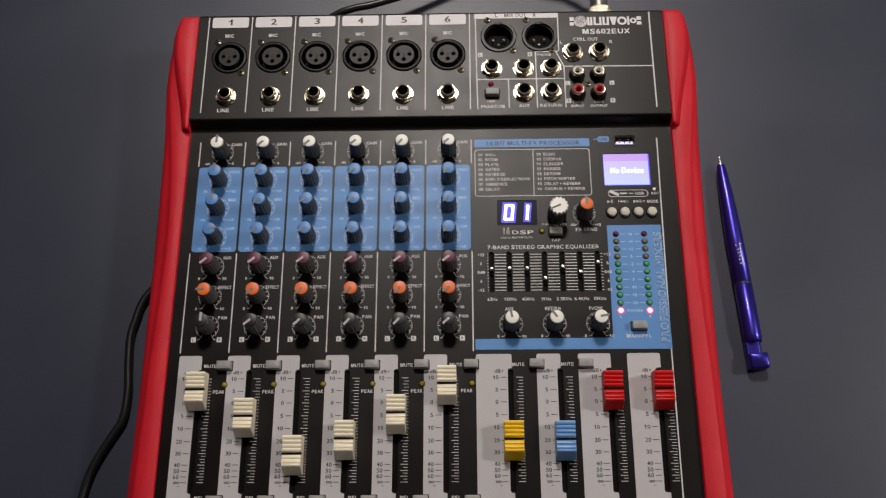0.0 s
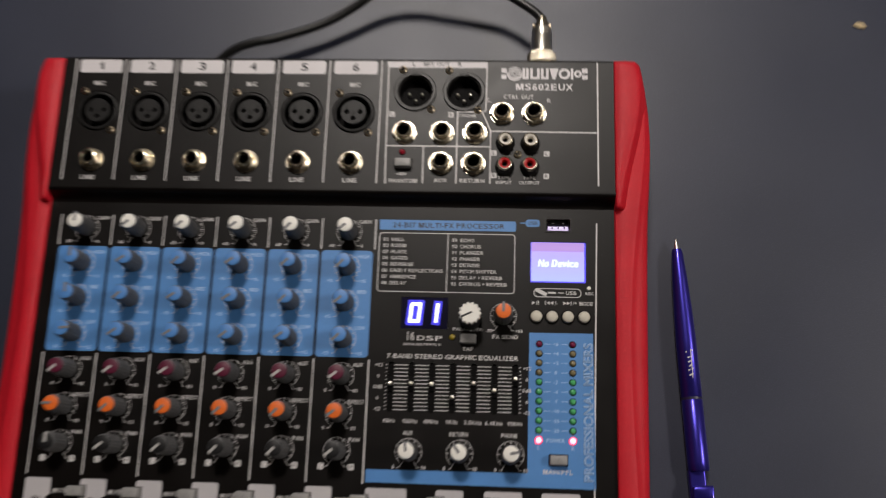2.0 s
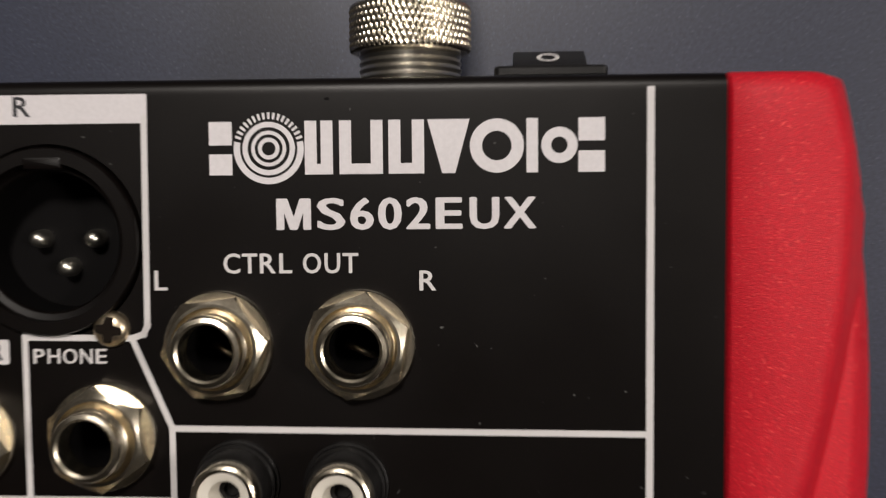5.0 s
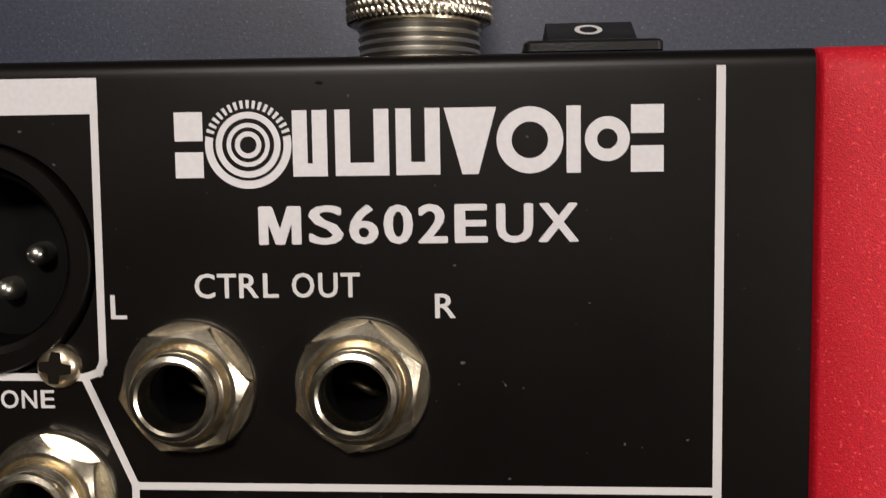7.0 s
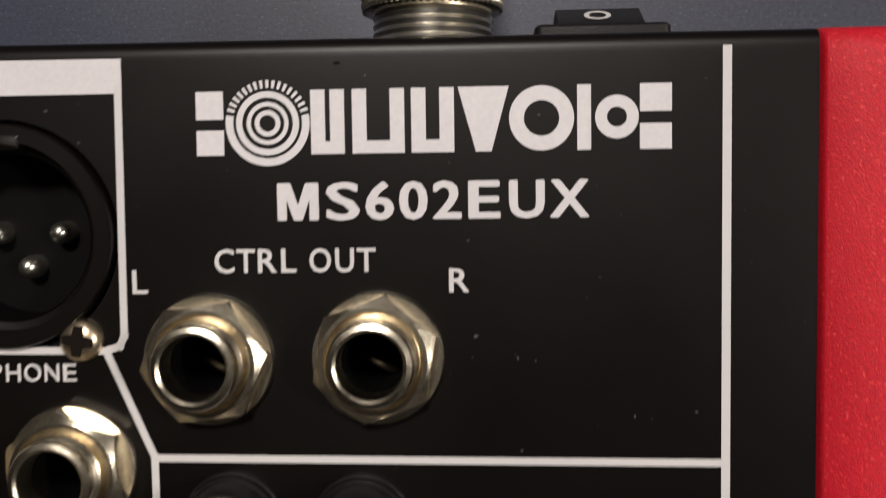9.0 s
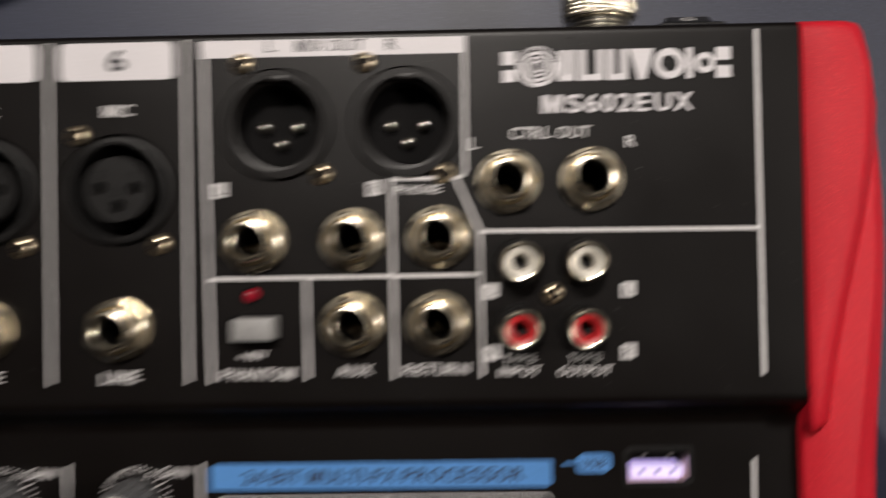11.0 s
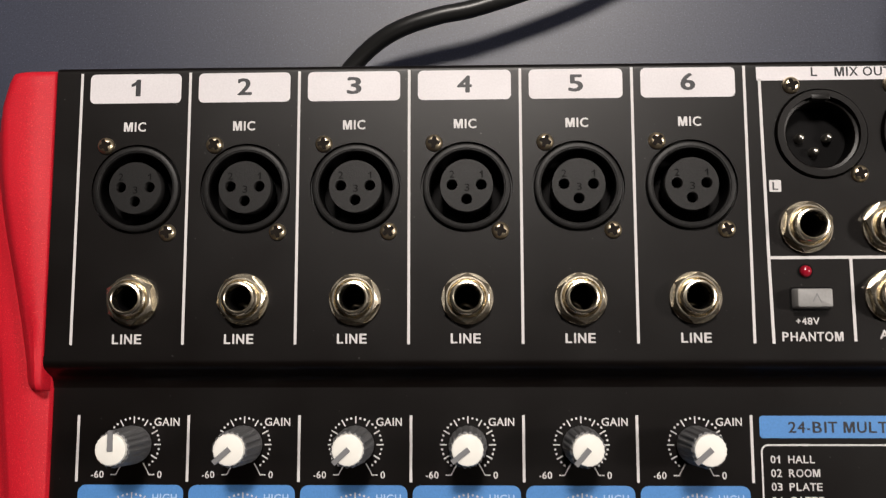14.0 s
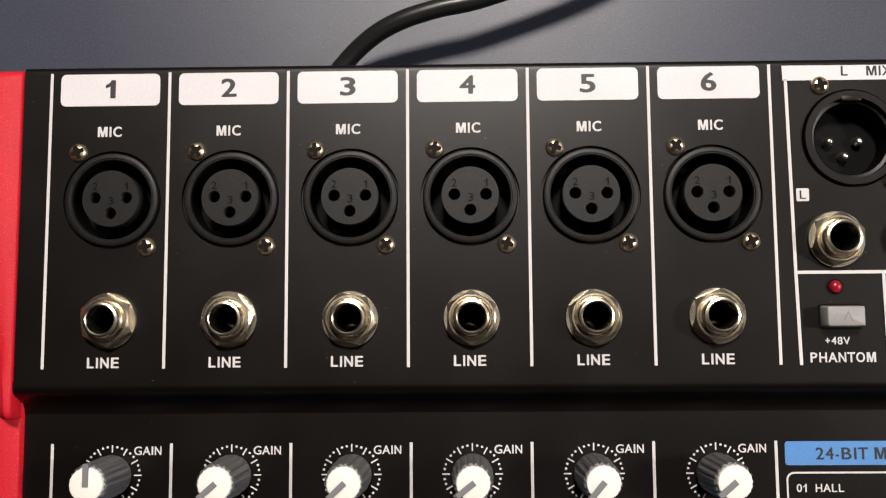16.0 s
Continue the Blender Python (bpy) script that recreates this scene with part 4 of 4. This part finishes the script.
for n, t in enumerate(("+12", "6", "0dB", "6", "-12")):
    y = -174.2 - 5.85 * n
    word(t, 185.6, y, 1.9)
    word(t, 265.0, y - 0.2, 1.9)
for x, t in zip(EQ_X, ("63Hz", "150Hz", "400Hz", "1KHz", "2.5KHz", "6.4KHz", "15KHz")):
    word(t, x + 0.1, -203.6, 2.0, 1.55 * len(t))
# solid near-black plug, coloured as the shade inside a slot
trough = finish(loft([[(x, y, z) for x, y in rounded(3.2, 27.0, 1.5)] for z in (-0.1, -7)]), "slot_trough", VOID)
lever = finish(slab(2.0, 1.9, 4.2, 0.3, 0.4), "lever_tip", CHROME, 40)
lever_base = finish(slab(2.6, 7.0, 2.6, 0.4, 0.3), "equalizer_slider", VOID, 40)
for x, y in zip(EQ_X, (-183.6, -183.3, -183.3, -190.0, -182.5, -186.0, -179.6)):
    part("slot_trough", trough, console, (x, -185.6, ZL - 1.3))
    s = part("equalizer_slider", lever_base, console, (x, y - 0.6, ZL - 2.4), label="small equalizer slider with a pale tip")
    part("lever_tip", lever, s, (0, 0, 1.0))

# ---------------------------------------------------------------- level meter field
field = [(266.0, -155.0), (300.0, -154.8), (301.0, -235.8), (181.4, -235.6), (181.3, -229.0), (265.6, -228.6)]
part("blue_field", plate("blue_field", [field], 0.06, BLUE), console, (0, 0, ZL + 0.09))
METER = [("+6", LED_PINK), ("+4", LED_AMBER), ("+2", LED_AMBER), ("0", LED_AMBER), ("-2", LED_GREEN), ("-4", LED_GREEN), ("-7", LED_GREEN), ("-10", LED_GREEN), ("-15", LED_GREEN), ("-20", LED_GREEN), ("POWER", LED_LIT)]
for n, (t, mat) in enumerate(METER):
    y = -161.0 - 5.06 * n
    label = {"lit_red_led": "glowing red power led", "unlit_dark_red_led": "unlit dark red led", "unlit_amber_led": "unlit amber led", "unlit_green_led": "unlit green led"}[mat.name]
    led(271.3, y, ZL + 0.1, mat, label)
    led(289.1, y, ZL + 0.1, mat, label)
    word(t, 280.2, y, 1.9, 9.6 if t == "POWER" else None, mat=BLUE_PALE)
    if t != "POWER":
        print_lines("printed_line", [[(274.0, y), (277.3, y)], [(283.2, y), (286.4, y)]], 0.3, ZL + 0.06, BLUE_PALE)
word("L", 271.4, -215.4, 1.9, mat=BLUE_PALE)
word("R", 289.2, -215.4, 1.9, mat=BLUE_PALE)
push_button(281.6, -221.6, ZL + 0.1, 9.2, 5.2, 4.4)
word("MAIN/PFL", 281.4, -227.6, 2.3, 15.2)
word("PROFESSIONAL MIXERS", 297.2, -196.0, 4.6, 72.0, mat=BLUE_PALE, turn=90, outline=0.036, bold=0.0, lift=0.25)

# ---------------------------------------------------------------- faders
PADS = [(30 * i - 0.1, 30 * i + 14.0) for i in range(6)] + [(181.5, 203.2), (218.2, 232.7), (243.3, 263.0), (273.0, 292.9)]
DB = [("10", -252.8), ("5", -260.4), ("0", -267.7), ("5", -275.4), ("10", -282.9), ("20", -290.5), ("30", -297.5), ("40", -304.2), ("50", -307.7), ("60", -311.0), ("\u221e", -314.3)]
ladder = bmesh.new()
for n, (_, y) in enumerate(DB):
    stroke(ladder, [(3.3, y), (7.2, y)], 0.34)
    if n + 1 < len(DB):
        gap = DB[n + 1][1] - y
        parts = 4 if gap < -5 else 2
        for k in range(1, parts):
            yy = y + gap * k / parts
            stroke(ladder, [(4.3 if k == 2 else 4.9, yy), (7.2, yy)], 0.3)
ladder_me = finish(ladder, "fader_scale", INK)
dash = bmesh.new()
for _, y in DB:
    stroke(dash, [(-6.1, y), (-3.1, y)], 0.42)
stroke(dash, [(-7.6, -316.6), (-6.6, -316.6)], 0.32)
dash_me = finish(dash, "fader_scale", INK_DARK)
# near-black plug paints the shade seen down each fader slot
trough = finish(loft([[(x, y, z) for x, y in rounded(3.3, 72.0, 1.6)] for z in (-0.1, -12)]), "slot_trough", VOID)


def fader_cap(mat):
    """A finger cap with cross ridges and a hollow middle, drawn out along x."""
    top = []
    rib = ((0.0, -0.25), (0.25, 0.3), (0.75, 0.5), (1.4, 0.4), (1.9, 0.0), (2.15, -0.45))
    for k in range(4):
        top += [(10.1 - k * 2.35 - d, 12.7 - 0.45 * k + h) for d, h in rib]
    top += [(0.45, 10.7), (-0.45, 10.7)]
    for k in range(2):
        top += [(-0.75 - k * 2.6 - d, 11.3 + 0.5 * k + h) for d, h in ((0.0, -0.4), (0.25, 0.0), (0.9, 0.4), (1.7, 0.5), (2.25, 0.2), (2.5, -0.2))]
    top += [(-6.1, 12.5), (-6.9, 12.6), (-7.4, 12.3)]
    poly = [(11.0, 3.2)] + [(10.4, 12.4)] + top + [(-7.8, 11.7), (-11.4, 3.2)]
    secs = []
    for x, s in ((-5.75, 0.965), (-5.55, 1.0), (5.55, 1.0), (5.75, 0.965)):
        secs.append([(x * (1.0 if z < 6 else 0.975), y * s, 3.2 + (z - 3.2) * (s if s == 1 else 0.985)) for y, z in poly])
    return finish(loft(secs), "fader_cap", mat, 30)


CAP_ME = {m.name: fader_cap(m) for m in (CREAM, YELLOW, SKY_BLUE, SCARLET)}
line_me = finish(box(-5.72, 5.72, -0.6, 0.6, 10.3, 11.45), "centre_line", VOID)
stem_me = finish(box(-1.0, 1.0, -4, 4, -3, 3.6), "stem", VOID)
FADERS = [(CREAM, -261.3), (CREAM, -277.2), (CREAM, -299.2), (CREAM, -290.6), (CREAM, -275.6), (CREAM, -258.4), (YELLOW, -291.3), (SKY_BLUE, -291.5), (SCARLET, -262.1), (SCARLET, -262.2)]
NAMES = {"cream_fader_plastic": "cream", "yellow_fader_plastic": "yellow", "light_blue_fader_plastic": "light blue", "red_fader_plastic": "red"}
for (x0, x1), sx, (mat, y) in zip(PADS, SLOTS, FADERS):
    pad_poly = [(x0, -338.0)] + [(x0, -239.6), (x0 + 0.4, -238.7), (x0 + 1.2, -238.4), (x1 - 1.2, -238.4), (x1 - 0.4, -238.7), (x1, -239.6)]
    cut = sx - 1.75
    pad_poly += [(x1, -247.2), (sx - 0.9, -247.4), (cut, -248.2), (cut, -319.8), (sx - 0.9, -320.6), (x1, -320.8), (x1, -338.0)]
    part("fader_field", plate("fader_field", [pad_poly], 0.06, GREY_PAD), console, (0, 0, ZL + 0.09))
    part("slot_trough", trough, console, (sx, -284.0, ZL - 1.3))
    part("fader_scale", ladder_me, console, (sx, 0, ZL + 0.12))
    part("fader_scale", dash_me, console, (sx, 0, ZL + 0.12))
    word("dB+", sx - 7.0, -248.9, 2.2, 5.4, mat=INK_DARK, bold=0.020, lift=0.14)
    for t, yy in DB:
        word(t, sx - 8.6 - (0.5 if len(t) == 2 else 0), yy, 2.4, None, mat=INK_DARK, bold=0.020, lift=0.14)
    f = part("fader_cap", CAP_ME[mat.name], console, (sx + 0.6, y, ZL), label="%s ridged fader cap with a dark centre line" % NAMES[mat.name])
    part("centre_line", line_me, f)
    part("stem", stem_me, f, (-0.6, 0, 0))

# ---------------------------------------------------------------- rear switch
rocker = part("rocker_switch", finish(loft([[(x, 1.85, z) for x, z in rounded(14.6, 21.0, 0.8)], [(x, 2.7, z) for x, z in rounded(14.6, 21.0, 0.8)], [(x, 3.0, z) for x, z in rounded(14.0, 20.4, 0.8)]]), "rocker_switch", DARK, 35), console, (291.3, 0.25, 28.0), label="black rocker power switch")
part("rocker", finish(along_x([(2.6, 9.0), (3.2, 9.0), (5.6, 4.4), (5.5, 3.4), (3.4, -8.6), (2.6, -9.0)], -4.7, 4.7), "rocker", DARK, 35), rocker)
o_bm = bmesh.new()
ring(o_bm, 0, 0, 0.95, 1.5, 32)
part("off_mark", finish(o_bm, "off_mark", INK), rocker).matrix_basis = pose(-0.2 * MM, 4.52 * MM, 6.70 * MM, -62.5, 0, 0)

# ---------------------------------------------------------------- power cable with its connector
CX, CZ = 272.2, 27.0
cable = tagged(new("power_cable"), "black power cable with a screw-on metal connector behind the console", "cable")


def turned_y(profile, seg, name, mat, ang, wave=0.0, waves=0, span=None):
    bm = lathe(profile, seg, wave, waves, span)
    bmesh.ops.rotate(bm, verts=bm.verts, cent=(0, 0, 0), matrix=Matrix.Rotation(radians(-90), 3, "X"))
    bmesh.ops.translate(bm, verts=bm.verts, vec=(CX, 0, CZ))
    return finish(bm, name, mat, ang)


thread = [(7.2, 1.9)]
for k in range(5):
    thread += [(7.25, 2.1 + k * 1.0), (6.98, 2.6 + k * 1.0)]
part("thread", turned_y(thread + [(6.8, 8)], 40, "thread", CHROME, 30), cable)


def knurl():
    """A ring with crossed cuts all round."""
    bm = bmesh.new()
    rows, seg = 22, 256
    grid = []
    for j in range(rows + 1):
        y = 6.6 + 6.6 * j / rows
        ringv = []
        for k in range(seg):
            a = math.tau * k / seg
            w = abs(math.sin(a * 32 + j * 0.5)) * abs(math.sin(a * 32 - j * 0.5))
            r = 8.2 + 0.42 * w if 0 < j < rows else 8.0
            ringv.append(bm.verts.new((CX + r * math.cos(a), y, CZ + r * math.sin(a))))
        grid.append(ringv)
    for a, b in zip(grid, grid[1:]):
        for k in range(seg):
            bm.faces.new((a[k], a[(k + 1) % seg], b[(k + 1) % seg], b[k]))
    for end, r in ((grid[0], 6.9), (grid[-1], 6.2)):
        inner = [bm.verts.new((CX + r * math.cos(math.tau * k / seg), end[0].co.y, CZ + r * math.sin(math.tau * k / seg))) for k in range(seg)]
        for k in range(seg):
            bm.faces.new((end[k], end[(k + 1) % seg], inner[(k + 1) % seg], inner[k]))
    return finish(bm, "knurled_ring", NICKEL, 60)


part("knurled_ring", knurl(), cable, label="knurled nickel coupling ring")
part("sleeve", turned_y([(6.2, 8), (6.2, 24.5), (6.0, 25.0), (5.6, 25.2), (5.6, 26.2), (6.0, 26.5), (6.0, 29.0), (5.2, 30.0), (3.2, 30.4)], 48, "sleeve", CHROME, 35), cable, label="bright metal connector sleeve")
clamp_me = turned_y([(3.2, 29.5), (4.4, 30.2), (4.4, 33.5), (3.2, 34.5), (2.9, 37.5)], 28, "clamp", NICKEL, 35)
part("clamp", clamp_me, cable)
for s in (-1, 1):
    bm = lathe([(0, 0), (1.3, 0), (1.3, 1.2), (0, 1.3)], 16)
    bmesh.ops.rotate(bm, verts=bm.verts, cent=(0, 0, 0), matrix=Matrix.Rotation(radians(90 * s), 3, "Y"))
    bmesh.ops.translate(bm, verts=bm.verts, vec=(CX + s * 4.2, 32, CZ))
    part("clamp_screw", finish(bm, "clamp_screw", SCREW, 40), cable)
run = [(CX, 33, CZ), (271, 38, 27), (264, 45, 26), (247, 55.5, 26), (222, 61.2, 27), (194, 65.0, 26), (175, 60.5, 22), (156, 49.0, 17), (137, 39.0, 15), (110, 29.5, 15.4), (97, 26.6, 15.6), (86, 23.4, 14.6), (77.5, 19.4, 12.0), (69.5, 13, 8.5), (62, 4, 5.6),
       (52, -8, 4.2), (30, -60, 3.1), (2, -130, 3.0), (-22, -170, 3.0), (-38, -190, 3.0), (-43.0, -206, 3.0), (-45.0, -218, 3.0), (-44.0, -237, 3.0), (-42.5, -252, 3.0), (-43.5, -270, 3.0), (-49, -281, 3.0),
       (-55, -292, 3.0), (-60.5, -305, 3.0), (-64, -322, 3.0), (-72, -370, 3.0), (-110, -460, 3.0), (-190, -560, 3.0)]
part("cord", finish(tube(smooth_line(run, 8), 2.7, 16), "cord", RUBBER, 60), cable, label="black rubber cord")

# ---------------------------------------------------------------- the pen
pen = tagged(new("ballpoint_pen"), "blue metallic ballpoint pen with a stand-shaped end, lying on the table", "pen")
pen.matrix_world = pose(351.4 * MM, -92.6 * MM, 0, 0, 0, 183.8)


def along_pen(profile, name, mat, seg=36):
    bm = lathe(profile, seg)
    bmesh.ops.rotate(bm, verts=bm.verts, cent=(0, 0, 0), matrix=Matrix.Rotation(radians(-90), 3, "X"))
    bmesh.ops.translate(bm, verts=bm.verts, vec=(0, 0, 5.9))
    return finish(bm, name, mat, 35)


part("tip", along_pen([(0, 0), (0.5, 0.1), (0.6, 1.5), (1.3, 4.0), (1.6, 6.5), (1.6, 8)], "tip", CHROME), pen, label="metal writing tip")
part("barrel", along_pen([(1.8, 6.2), (2.7, 6.4), (3.2, 9), (4.3, 24), (5.2, 42), (5.75, 60), (5.85, 91.2), (5.6, 91.6)], "barrel", PEN_BLUE), pen)
part("band", along_pen([(5.6, 91.4), (5.6, 93.2)], "band", PEN_BAND), pen, label="dark seam round the barrel")
part("rear_barrel", along_pen([(5.6, 93.0), (5.85, 93.4), (5.9, 127), (5.85, 130.6), (5.3, 131.6), (0, 131.8)], "rear_barrel", PEN_BLUE), pen)
part("neck", finish(loft([[(x + 1.2, y, z) for x, z in shifted(rounded(9.4, 6.6, 1.4), 0, 4.2)] for y in (131.0, 141.0, 149.0)]), "neck", PEN_BLUE, 40), pen)
part("phone_rest", finish(loft([[(x - 0.6, y, z) for x, y in shifted(rounded(11.6 - i, 10.0 - i, 1.2), 0, 144.4)] for z, i in ((0.2, 0.6), (0.6, 0.0), (9.4, 0.0), (10.4, 0.5), (10.9, 1.6))]), "phone_rest", PEN_BLUE, 50), pen)
marks = bmesh.new()
for k, (y, w) in enumerate(((66.0, 3.4), (69.2, 1.8), (71.6, 1.8), (74.0, 1.0), (76.2, 2.2), (79.0, 1.6))):
    stroke(marks, [(-w / 2, y), (w / 2, y + 0.8)], 0.7)
stroke(marks, [(-0.9, 65.5), (-0.6, 81)], 0.45)
me = finish(marks, "printed_bars", INK)
for v in me.vertices:
    v.co.z = (5.9 + math.sqrt(max(5.9 ** 2 - (v.co.x / MM) ** 2, 0)) + 0.06) * MM
part("printed_bars", me, pen, label="small illegible white print")

# ---------------------------------------------------------------- a scrap on the table
bm = bmesh.new()
bmesh.ops.create_icosphere(bm, subdivisions=2, radius=1.0)
for v in bm.verts:
    k = 1 + 0.5 * noise.noise(v.co * 1.7 + Vector((3, 1, 2)))
    v.co = Vector((v.co.x * 3.6 * k, v.co.y * 1.9 * k, max(0.0, v.co.z * 0.9 * k + 0.8)))
crumb = tagged(new("paper_scrap", finish(bm, "paper_scrap", CRUMB)), "tiny straw-coloured scrap lying on the table", "scrap")
crumb.matrix_world = pose(468.6 * MM, 47.0 * MM, 0.05 * MM, 0, 0, -15)
